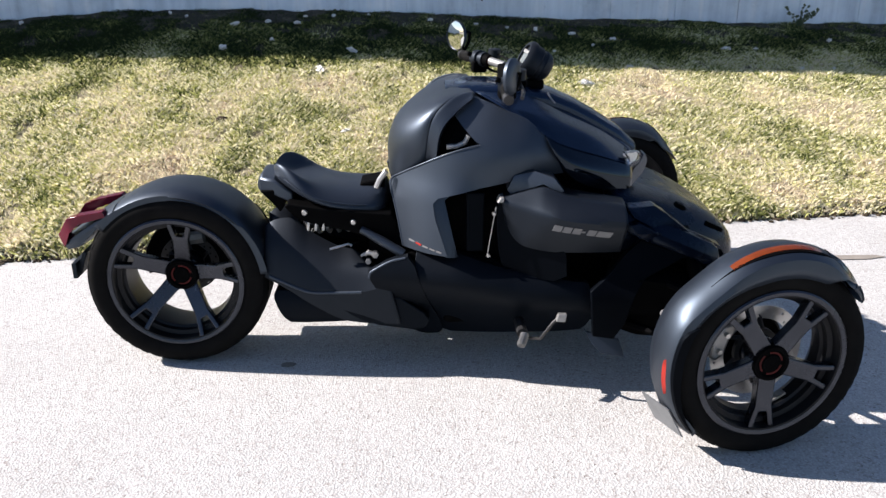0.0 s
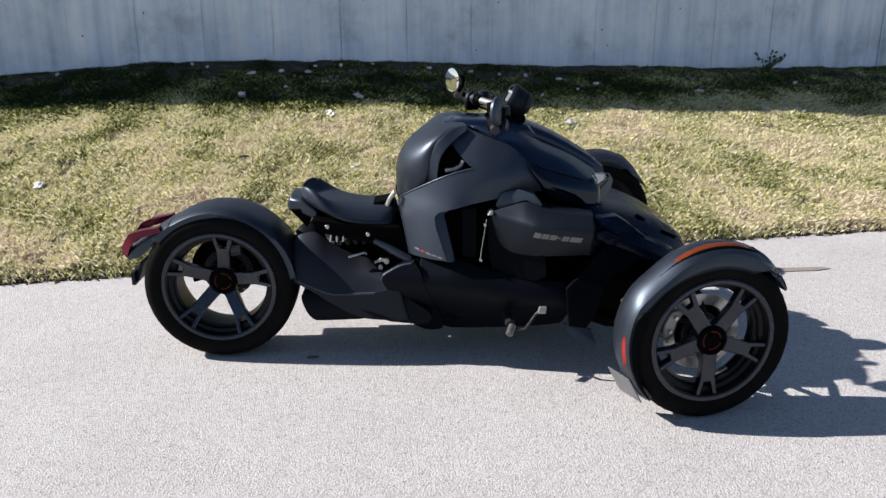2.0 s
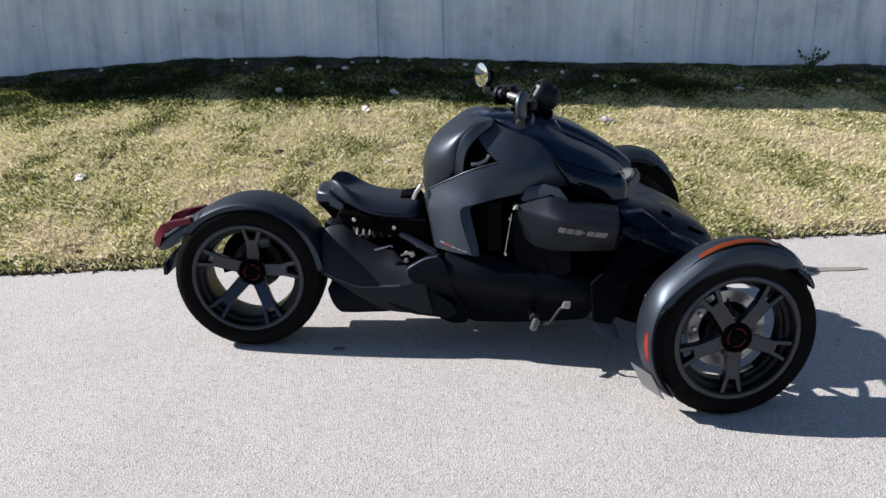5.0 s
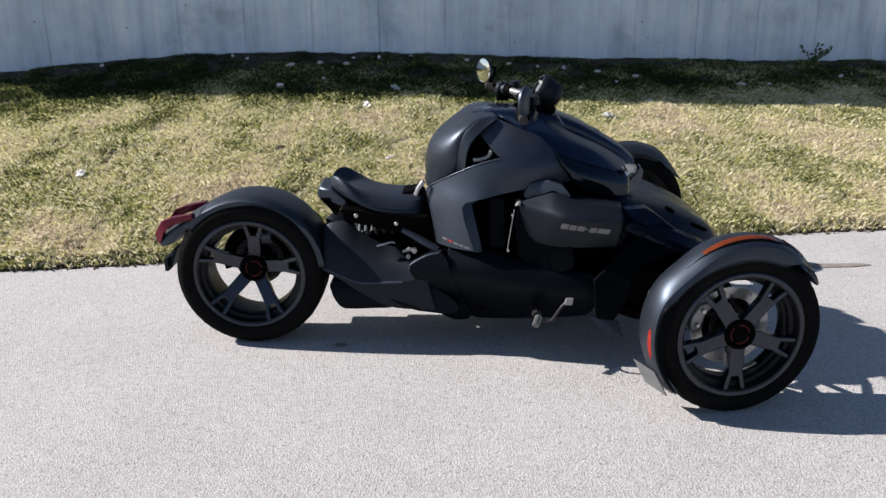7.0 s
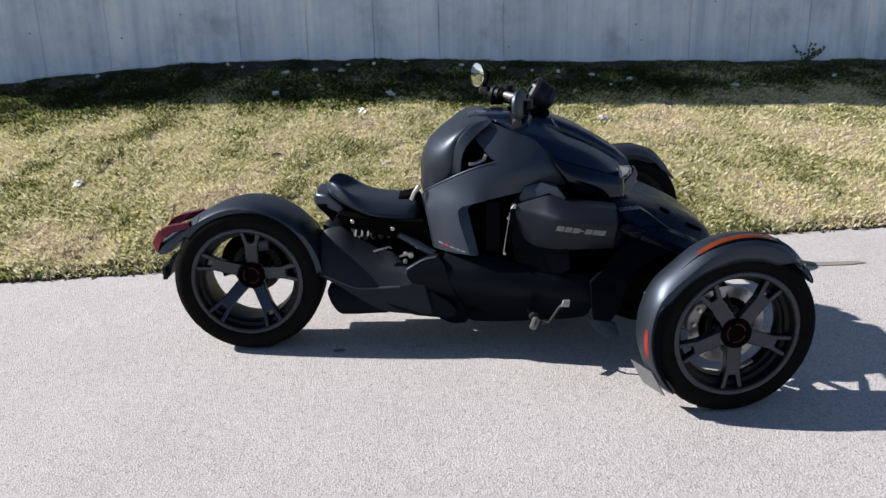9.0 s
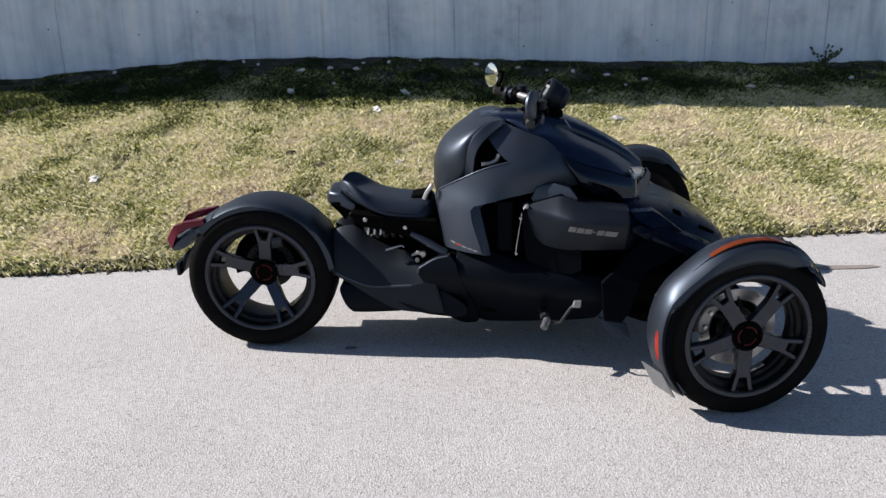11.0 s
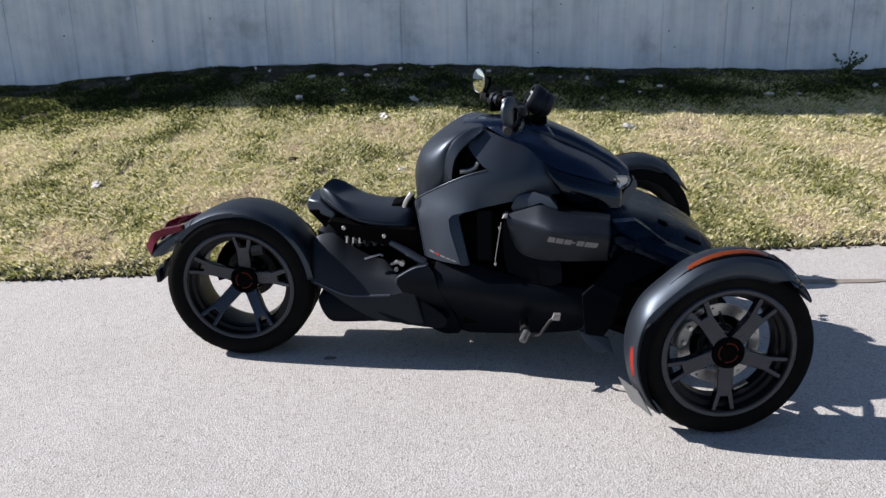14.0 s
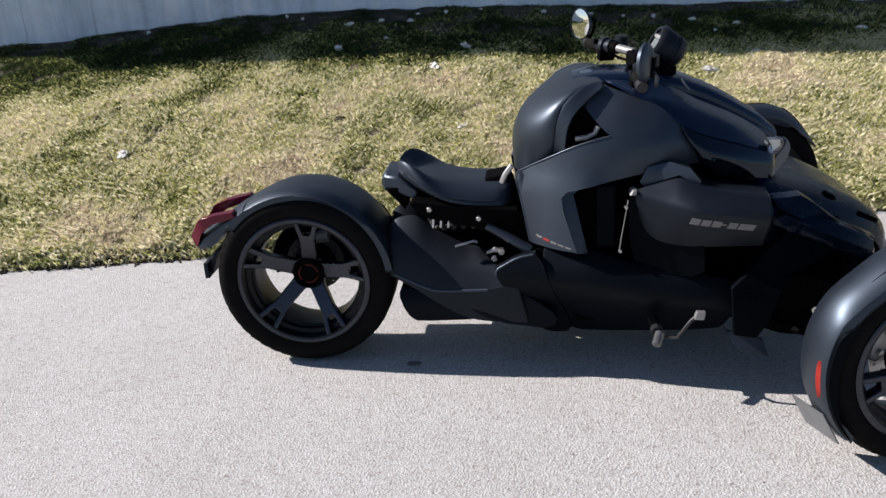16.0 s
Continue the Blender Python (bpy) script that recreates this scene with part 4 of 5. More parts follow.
    a, b = Vector((0.4, -0.03, 0.445)), Vector((0.62, -0.03, 0.46))
    coil = []
    for i in range(81):
        t = i / 80
        ang = t * math.tau * 7
        coil.append(a.lerp(b, t) + Vector((0, 0.034 * math.cos(ang), 0.034 * math.sin(ang))))
    sh = part("shock_absorber", tube([a, a.lerp(b, 0.5), b], 0.018, 10), DARK_METAL, bike, "dark shock absorber under the saddle")
    part("spring", tube(coil, 0.0055, 6), CAST, sh, "grey coil spring")
    # short bright bars added in place of the visible spring coils
    for k in range(3):
        part("coil_bar", tube([(0.435 + 0.024 * k, -0.165, 0.5), (0.432 + 0.024 * k, -0.17, 0.47)], 0.004, 6), STEEL, sh, "bright bar standing for a coil of the spring")
    part("linkage", tube([(0.60, -0.19, 0.392), (0.625, -0.196, 0.404), (0.65, -0.2, 0.398)], [0.005, 0.009, 0.006], 8), CAST, sh, "bare metal linkage")
    part("nut", tube([(0.645, -0.19, 0.4), (0.645, -0.21, 0.4)], 0.011, 6), STEEL, sh)
    part("nut", tube([(0.622, -0.19, 0.376), (0.622, -0.208, 0.376)], 0.009, 6), CAST, sh)
    part("lever", tube([(0.50, -0.185, 0.412), (0.56, -0.185, 0.43), (0.57, -0.185, 0.424)], 0.004, 6), STEEL, sh)


build_seat()


def build_tank():
    data = ((0.655, 0.71, 0.65, 0.055), (0.662, 0.735, 0.62, 0.088), (0.682, 0.768, 0.6, 0.122), (0.718, 0.805, 0.6, 0.162), (0.767, 0.844, 0.6, 0.202), (0.82, 0.882, 0.6, 0.232), (0.872, 0.908, 0.6, 0.246), (0.94, 0.908, 0.62, 0.226), (1.02, 0.904, 0.62, 0.222), (1.10, 0.898, 0.62, 0.215), (1.18, 0.882, 0.63, 0.205), (1.26, 0.852, 0.64, 0.185), (1.34, 0.808, 0.64, 0.155), (1.42, 0.76, 0.64, 0.125), (1.48, 0.716, 0.63, 0.1), (1.508, 0.685, 0.62, 0.08))
    def ring(x, zt, zb, w):
        return [Vector((x, y * w, zb + (zt - zb) * h)) for y, h in ((-0.6, 0.0), (-0.97, 0.12), (-1.0, 0.28), (-0.97, 0.44), (-0.89, 0.59), (-0.77, 0.73), (-0.61, 0.85), (-0.42, 0.935), (-0.2, 0.985), (0, 1.0), (0.2, 0.985), (0.42, 0.935), (0.61, 0.85), (0.77, 0.73), (0.89, 0.59), (0.97, 0.44), (1.0, 0.28), (0.97, 0.12), (0.6, 0.0))]
    # tank cover: a hump swept up from the saddle, its flank falling to a groove before the band
    crest = ((0.686, 0.62), (0.682, 0.7), (0.689, 0.748), (0.715, 0.803), (0.77, 0.852), (0.835, 0.888), (0.885, 0.902), (0.94, 0.906))
    groove = ((0.8, 0.165, 0.62), (0.803, 0.2, 0.695), (0.806, 0.222, 0.745), (0.812, 0.229, 0.795), (0.828, 0.226, 0.842), (0.862, 0.213, 0.878), (0.905, 0.188, 0.899), (0.945, 0.165, 0.903))
    crest = spline([(x, 0, z) for x, z in crest], 25)
    groove = spline(groove, 25)
    rows = []
    for a, b in zip(crest, groove):
        row = []
        for k in range(-12, 13):
            t = radians(90) * k / 12
            fall = 1 - math.cos(t)
            row.append(Vector((a.x + (b.x - a.x) * fall, b.y * math.sin(t), a.z + (b.z - a.z) * fall)))
        rows.append(row + [Vector((b.x + 0.05, 0.7 * b.y, b.z - 0.04)), Vector((b.x + 0.05, -0.7 * b.y, b.z - 0.04))])
    part("tank_cover", centred(loft(rows)), SATIN, bike, "rounded satin black tank cover", 60)
    part("front_cowl", centred(loft([ring(x, zt - 0.003, zb, w - 0.004) for x, zt, zb, w in data if x > 0.85])), DARK_GLOSS, bike, "satin black cowl between bars and headlamp", 60, sub=1)
    # raised centre spine of the cowl
    spine = []
    for x, zt, w in ((0.868, 0.902, 0.11), (0.94, 0.914, 0.12), (1.02, 0.912, 0.118), (1.12, 0.904, 0.11), (1.2, 0.886, 0.1), (1.28, 0.852, 0.092), (1.36, 0.808, 0.082), (1.44, 0.758, 0.07), (1.5, 0.705, 0.055)):
        spine.append([Vector((x, y * w, zt - d)) for y, d in ((-1, 0.05), (-1, 0.02), (-0.85, 0.006), (-0.4, 0), (0.4, 0), (0.85, 0.006), (1, 0.02), (1, 0.05))])
    part("cowl_spine", centred(loft(spine)), DARK_GLOSS, bike, "raised centre ridge of the cowl", 40, bevel=0.004)
    part("frame_tube", tube([(0.65, -0.13, 0.6), (0.662, -0.135, 0.628), (0.682, -0.135, 0.655)], 0.009), STEEL, bike, "bright frame tube between saddle and tank")
    for s in both_sides():
        def wing(x, z):
            under = min(1, max(0, (x - 0.9) / 0.18))
            drop = smoothly(z, (0.41, 0.03), (0.5, 0.022), (0.6, 0.006), (0.66, -0.014), (0.74, -0.032), (0.8, -0.06), (0.86, -0.1), (0.91, -0.15))
            return smoothly(x, (0.67, 0.085), (0.684, 0.105), (0.72, 0.152), (0.754, 0.192), (0.8, 0.234), (0.85, 0.264), (0.9, 0.283), (0.97, 0.295), (1.04, 0.296), (1.12, 0.287), (1.2, 0.26), (1.3, 0.235)) + drop - 3.2 * under * max(0, 0.75 - z) ** 2
        side = part("side_panel", sheet([(0.689, 0.614), (0.699, 0.63), (0.758, 0.672), (0.834, 0.719), (0.9, 0.747), (0.972, 0.766), (0.958, 0.774), (0.946, 0.785), (0.92, 0.813), (0.897, 0.841), (0.905, 0.866), (0.935, 0.893), (0.957, 0.893), (1.039, 0.863), (1.085, 0.847), (1.114, 0.833), (1.14, 0.812), (1.16, 0.793), (1.176, 0.771), (1.188, 0.749), (1.209, 0.707), (1.229, 0.67), (1.124, 0.664), (1.055, 0.652), (0.97, 0.638), (0.886, 0.618), (0.842, 0.604), (0.828, 0.586), (0.833, 0.547), (0.871, 0.429), (0.73, 0.428), (0.718, 0.52)], wing, 0.018, s, 0.022, 0), SATIN_LIT_GREY, bike, "satin black side panel, lightened as sunlit, sweeping from tank to footwell", 40, bevel=0.004)
        # bead added to give the panel edge its highlight
        edge = spline([(x, s * (wing(x, z) - 0.001), z) for x, z in ((0.733, 0.432), (0.722, 0.49), (0.709, 0.55), (0.696, 0.6), (0.698, 0.626), (0.73, 0.653), (0.79, 0.693), (0.85, 0.726), (0.91, 0.75), (0.966, 0.765))], 40)
        part("panel_edge", tube(edge, 0.0035, 8), SATIN_LIT_GREY, side, "rounded bead added as the highlight along the panel edge", 60)
        if not FAR[0]:
            for n in range(5):
                a = 0.752 + 0.021 * n
                mark = sheet([(a, 0.455 - 0.2 * (a - 0.752)), (a + 0.017, 0.452 - 0.2 * (a - 0.752)), (a + 0.018, 0.4575 - 0.2 * (a - 0.752)), (a + 0.001, 0.4605 - 0.2 * (a - 0.752))], lambda x, z: wing(x, z) + 0.0012, 0.003, s, 0.03, 0)
                part("badge_block", mark, RED_REFLECTOR if n == 1 else SILVER_PRINT, side, "tiny printed block", 0)
        part("inner_panel", sheet([(0.823, 0.596), (0.873, 0.622), (0.96, 0.66), (0.863, 0.592), (0.904, 0.419), (0.867, 0.424), (0.831, 0.547)], lambda x, z: wing(x, z) - 0.006 - 0.7 * max(0, x - 0.827 - 0.25 * max(0, 0.596 - z)), 0.012, s, 0.025, 0), SATIN, bike, "inner return of the side panel", 40)
        # opening above the panel: a black sheet paints in its dark inside, a bright stay in it
        part("duct_dark_sheet", sheet([(0.8, 0.697), (0.8, 0.734), (0.83, 0.785), (0.896, 0.842), (0.95, 0.79), (0.98, 0.766), (0.9, 0.741)], lambda x, z: wing(x, z) - 0.045, 0.01, s, 0.05), MATT, bike, "black sheet painting in the dark of the duct opening", 0)
        part("duct_stay", tube([(0.935, s * 0.225, 0.79), (0.925, s * 0.224, 0.768), (0.9, s * 0.226, 0.757), (0.87, s * 0.228, 0.755)], 0.008, 8), CAST, bike, "grey stay inside the duct")
        # upper stripe, darker, over the bulb
        inner = [(p.x, p.y + 0.04 - math.tan(HEADING) * p.x, p.z) for p in groove[3::3]]
        outer = [(0.838, 0.214, 0.69), (0.839, 0.222, 0.73), (0.846, 0.227, 0.785), (0.862, 0.224, 0.82), (0.888, 0.214, 0.848), (0.92, 0.198, 0.874), (0.95, 0.18, 0.893)]
        shell("tank_band", [moved(inner, 0.004, -0.012), moved(inner, 0.006, -0.001), moved(inner, 0.01, 0.001), outer, moved(outer, 0.006, -0.02)], SATIN, bike, "dark band beside the tank cover", (1, 3), 0.004, 30)
        # hood flank that falls from the spine to the gloss visor beside the headlamp
        top = [(0.96, 0.115, 0.9), (1.125, 0.1, 0.88), (1.245, 0.085, 0.822), (1.359, 0.065, 0.768), (1.455, 0.045, 0.704)]
        mid = [(1.046, 0.19, 0.862), (1.143, 0.185, 0.835), (1.252, 0.16, 0.794), (1.347, 0.135, 0.752), (1.444, 0.1, 0.692)]
        low = [(1.16, 0.222, 0.793), (1.201, 0.225, 0.768), (1.264, 0.212, 0.743), (1.338, 0.19, 0.718), (1.436, 0.155, 0.681)]
        shell("hood_flank", [moved(top, 0, -0.02, -0.012), top, mid, low, moved(low, 0.002, -0.03, -0.012)], DARK_GLOSS, bike, "black flank of the hood with sky blue tinted in", (1, 3), 0.004, 30)
        brow = [(1.168, 0.228, 0.783), (1.204, 0.23, 0.762), (1.264, 0.218, 0.738), (1.338, 0.196, 0.713), (1.437, 0.16, 0.677), (1.452, 0.15, 0.668)]
        belly = [(1.182, 0.243, 0.757), (1.21, 0.25, 0.732), (1.26, 0.248, 0.705), (1.335, 0.222, 0.676), (1.435, 0.174, 0.642), (1.452, 0.163, 0.636)]
        chin = [(1.209, 0.243, 0.711), (1.225, 0.248, 0.69), (1.265, 0.243, 0.655), (1.33, 0.222, 0.624), (1.433, 0.178, 0.602), (1.45, 0.168, 0.6)]
        shell("headlamp_cheek", [moved(brow, 0, -0.03, 0.0), brow, belly, chin, moved(chin, 0, -0.09, -0.004)], GLOSS, bike, "gloss black visor beside the headlamp", (1, 3), 0.004, 30)
        lamp = part("headlamp", sheet([(1.42, 0.718), (1.485, 0.708), (1.49, 0.69), (1.478, 0.672), (1.435, 0.655), (1.445, 0.69)], lambda x, z: between(x, (1.42, 0.168), (1.49, 0.11)), 0.03, s, 0.02), CLEAR, bike, "clear headlamp lens", 30)
        part("reflector_bowl", sheet([(1.425, 0.712), (1.475, 0.703), (1.47, 0.68), (1.44, 0.668)], lambda x, z: between(x, (1.42, 0.13), (1.49, 0.075)), 0.004, s, 0.02), STEEL, lamp, "silvery lamp reflector", 30)
        part("headlamp_frame", sheet([(1.452, 0.6), (1.462, 0.655), (1.492, 0.672), (1.505, 0.7), (1.522, 0.67), (1.512, 0.64), (1.49, 0.62)], lambda x, z: between(x, (1.45, 0.14), (1.52, 0.07)), 0.05, s, 0.02), DARK_GLOSS, bike, "black surround of the headlamp", 30, bevel=0.004)
        part("seam_strip", tube([(1.185, s * 0.098, 0.893), (1.198, s * 0.102, 0.872), (1.208, s * 0.105, 0.862)], 0.0028, 6), SILVER_PRINT, bike, "thin pale strip on the cowl")


build_tank()


def build_engine_bay():
    # near-black mass that fills in the dark of the engine bay
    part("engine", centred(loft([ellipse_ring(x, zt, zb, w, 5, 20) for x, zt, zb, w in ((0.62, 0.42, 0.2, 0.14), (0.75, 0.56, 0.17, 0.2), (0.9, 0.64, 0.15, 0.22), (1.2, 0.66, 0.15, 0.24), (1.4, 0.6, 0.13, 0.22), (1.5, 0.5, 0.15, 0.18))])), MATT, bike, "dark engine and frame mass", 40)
    for s in both_sides():
        part("radiator_cover", sheet([(0.93, 0.62), (0.985, 0.62), (0.985, 0.43), (0.93, 0.43)], lambda x, z: 0.26, 0.04, s, 0.06, 0), SEMI, bike, "black ribbed cover", 0, bevel=0.005)
        part("rod", tube([(1.018, s * 0.29, 0.585), (1.0, s * 0.29, 0.47), (0.995, s * 0.29, 0.43)], 0.0019, 6), STEEL, bike, "thin bright rod")
        for x, z in ((1.012, 0.565), (0.997, 0.43)):
            part("bolt", lathe([(-0.005, 0.0005), (-0.005, 0.005), (0.004, 0.006)], 10, None, (x, s * 0.295, z)), STEEL, bike)
        # faceted intake box: a proud upper shell over a flat lower face
        brow = [(1.036, 0.282, 0.61), (1.096, 0.292, 0.63), (1.15, 0.302, 0.647), (1.165, 0.306, 0.648), (1.234, 0.335, 0.628), (1.392, 0.365, 0.609)]
        ridge = [(1.037, 0.291, 0.602), (1.11, 0.335, 0.587), (1.175, 0.378, 0.579), (1.2, 0.389, 0.578), (1.274, 0.405, 0.577), (1.39, 0.42, 0.573)]
        hem = [(1.047, 0.278, 0.543), (1.075, 0.29, 0.488), (1.11, 0.304, 0.465), (1.193, 0.325, 0.455), (1.28, 0.338, 0.458), (1.389, 0.35, 0.464)]
        waist = [(a[0] * 0.5 + b[0] * 0.5, a[1] * 0.5 + b[1] * 0.5 + 0.003, a[2] * 0.5 + b[2] * 0.5) for a, b in zip(ridge, hem)]
        def face(x, z):
            zr, yr = smoothly(x, *[(p[0], p[2]) for p in ridge]), smoothly(x, *[(p[0], p[1]) for p in ridge])
            zh, yh = smoothly(x, *[(p[0], p[2]) for p in hem]), smoothly(x, *[(p[0], p[1]) for p in hem])
            t = (zr - z) / (zr - zh)
            return yr + (yh - yr) * t + 0.012 * t * (1 - t)
        bx = shell("intake_box", [moved(brow, 0.01, -0.1, -0.004), brow, moved(ridge, 0, -0.004, 0.006), moved(ridge, 0, -0.001, -0.006), waist, hem, moved(hem, 0.012, -0.09, -0.004)], BOX_PAINT, bike, "faceted satin black airbox with a silver word on it", (1, 5), 0.005, 40, 48, 4)
        part("box_face", sheet([(1.026, 0.592), (1.023, 0.518), (1.03, 0.43), (1.051, 0.36), (1.236, 0.355), (1.229, 0.47), (1.12, 0.49), (1.07, 0.53), (1.055, 0.585)], lambda x, z: smoothly(x, (1.02, 0.258), (1.035, 0.272), (1.06, 0.28), (1.12, 0.3), (1.236, 0.34)) - 0.05 * max(0, 0.42 - z), 0.1, s, 0.025, 1), SEMI, bx, "lower shell of the airbox", 40, bevel=0.006)
        part("intake_cap", sheet([(1.052, 0.631), (1.073, 0.676), (1.135, 0.691), (1.189, 0.676), (1.217, 0.642), (1.209, 0.629), (1.158, 0.657), (1.062, 0.619)], lambda x, z: smoothly(x, (1.05, 0.262), (1.12, 0.284), (1.22, 0.312)) - 0.5 * max(0, z - 0.66), 0.08, s, 0.03, 0), SATIN_LIT_GREY, bx, "grey cap on the airbox", 20, bevel=0.004)
        part("clip", sheet([(1.02, 0.6), (1.03, 0.615), (1.042, 0.616), (1.04, 0.602)], lambda x, z: 0.3, 0.05, s, 0.05, 0), CAST, bx, "pale corner clip", 0, bevel=0.003)
        if not FAR[0]:
            for n, (a, b, h) in enumerate(((0, 0.024, 0.021), (0.028, 0.052, 0.021), (0.056, 0.08, 0.021), (0.084, 0.094, 0.006), (0.098, 0.122, 0.021), (0.126, 0.168, 0.021))):
                base = 0.5375 - 0.098 * a + (0.008 if h < 0.01 else 0)
                lean = 0.3 * h
                letter = sheet([(1.178 + a, base), (1.178 + b, base - 0.098 * (b - a)), (1.178 + b + lean, base + h - 0.098 * (b - a)), (1.178 + a + lean, base + h)], lambda x, z: face(x, z) + 0.0065, 0.005, s, 0.02, 0)
                part("logo_block", letter, SILVER_PRINT, bx, "plain silver slanted block", 0)


build_engine_bay()


def build_lower():
    for s in both_sides():
        def tuck(z):
            return smoothly(z, (0.08, -0.2), (0.2, -0.11), (0.27, -0.05), (0.33, -0.012), (0.37, 0.0), (0.46, 0.0))
        def bulge(x, z):
            brim = between(x, (0.62, 0.4), (0.76, 0.43), (0.9, 0.425), (1.08, 0.377), (1.2, 0.359), (1.31, 0.34))
            roll = 0.075 * max(0, 1 - max(0, brim - z) / 0.11) ** 2
            return smoothly(x, (0.6, 0.262), (0.75, 0.292), (0.9, 0.326), (1.1, 0.366), (1.3, 0.392), (1.45, 0.388), (1.55, 0.37)) - roll + tuck(z)
        def heel(x, z):
            return smoothly(x, (0.6, 0.255), (0.66, 0.274), (0.75, 0.292), (0.9, 0.324)) - 0.3 * max(0, z - 0.35) + 0.9 * tuck(z)
        part("lower_side_panel", sheet([(0.762, 0.425), (0.84, 0.425), (0.9, 0.425), (0.983, 0.4), (1.079, 0.377), (1.201, 0.359), (1.272, 0.347), (1.302, 0.346), (1.312, 0.336), (1.332, 0.274), (1.32, 0.178), (1.3, 0.148), (1.006, 0.106), (0.86, 0.092), (0.85, 0.165), (0.809, 0.265)], bulge, 0.03, s, 0.018), PANEL, bike, "long satin black lower side panel", 40, bevel=0.006)
        part("heel_panel", sheet([(0.621, 0.355), (0.636, 0.369), (0.696, 0.405), (0.762, 0.421), (0.809, 0.265), (0.85, 0.17), (0.86, 0.095), (0.797, 0.08), (0.739, 0.108), (0.694, 0.215), (0.647, 0.297)], heel, 0.03, s, 0.02), PANEL, bike, "black heel panel with a worn, sunlit edge", 40, bevel=0.005)
        # lighter bead: wear and sunlight on the heel edge in one colour
        part("heel_edge", tube(spline([(x, s * (heel(x, z) - 0.003), z) for x, z in ((0.628, 0.342), (0.63, 0.358), (0.65, 0.374), (0.7, 0.402), (0.742, 0.413))], 14), 0.0045, 8), SATIN_LIT_GREY, bike, "light bead for the worn, sunlit edge of the heel panel", 60)
        # near-black sheet that fills in the dark of the footwell
        part("footwell", sheet([(0.7, 0.39), (0.85, 0.43), (1.1, 0.38), (1.3, 0.34), (1.42, 0.3), (1.38, 0.16), (0.75, 0.16)], lambda x, z: bulge(x, z) - 0.04, 0.08, s, 0.1), MATT, bike, "near-black sheet filling the dark footwell", 0)
        # foot peg with ribs, and the pedal before it
        rings = []
        for n in range(13):
            t = n / 12
            rings.append((1.11 - 0.016 * t, s * (0.365 + 0.045 * t), 0.196 - 0.016 * t))
        pg = part("foot_peg", tube(rings, [0.0145 if n % 2 else 0.0095 for n in range(13)], 10), PEG_METAL, bike, "short ribbed worn aluminium foot peg", 0)
        part("peg_mount", tube([(1.1, s * 0.28, 0.2), (1.104, s * 0.36, 0.196)], 0.018, 8), DARK_METAL, pg)
        lever = part("pedal", tube([(1.13, s * 0.34, 0.17), (1.155, s * 0.395, 0.195), (1.19, s * 0.41, 0.258), (1.205, s * 0.412, 0.272)], 0.0055, 8), DARK_METAL, bike, "bent dark metal pedal lever")
        part("pedal_pad", sheet([(1.196, 0.264), (1.203, 0.286), (1.228, 0.286), (1.224, 0.262)], lambda x, z: 0.42, 0.02, s, 0.05, 0), CAST, lever, "small square pedal pad", 0, bevel=0.002)
        part("winglet", sheet([(1.29, 0.218), (1.3, 0.205), (1.4, 0.182), (1.418, 0.13), (1.345, 0.142), (1.315, 0.172)], lambda x, z: 0.37 + 0.35 * max(0, 0.21 - z), 0.012, s, 0.05, 0), SATIN_LIT_GREY, bike, "pointed deflector below the side panel", 0, bevel=0.002)
        # suspension
        arms = part("lower_wishbone", tube([(1.42, s * 0.28, 0.2), (1.6, s * 0.48, 0.215), (1.71, s * 0.58, 0.22)], 0.014, 8), MATT, bike, "dark tubular wishbone")
        part("arm", tube([(1.8, s * 0.25, 0.2), (1.75, s * 0.45, 0.215), (1.71, s * 0.58, 0.22)], 0.014, 8), MATT, arms)
        arms = part("upper_wishbone", tube([(1.45, s * 0.27, 0.37), (1.6, s * 0.45, 0.36), (1.71, s * 0.58, 0.35)], 0.011, 8), MATT, bike, "dark tubular wishbone")
        part("arm", tube([(1.76, s * 0.25, 0.36), (1.74, s * 0.45, 0.36), (1.71, s * 0.58, 0.35)], 0.011, 8), MATT, arms)
        part("knuckle", tube([(1.715, s * 0.59, 0.2), (1.715, s * 0.6, 0.28), (1.715, s * 0.59, 0.36)], 0.02, 8), DARK_METAL, bike, "cast wheel knuckle")
        part("tie_rod", tube([(1.58, s * 0.2, 0.3), (1.64, s * 0.57, 0.3)], 0.008, 8), MATT, bike, "bare metal tie rod")
        part("front_shock", tube([(1.6, s * 0.25, 0.5), (1.66, s * 0.5, 0.24)], 0.022, 10), MATT, bike, "dark front shock absorber")
    belly = box((0.86, -0.22, 0.15), (1.45, 0.22, 0.22))
    part("belly_pan", centred(belly), MATT, bike, "flat black belly pan", 0, bevel=0.02)


build_lower()


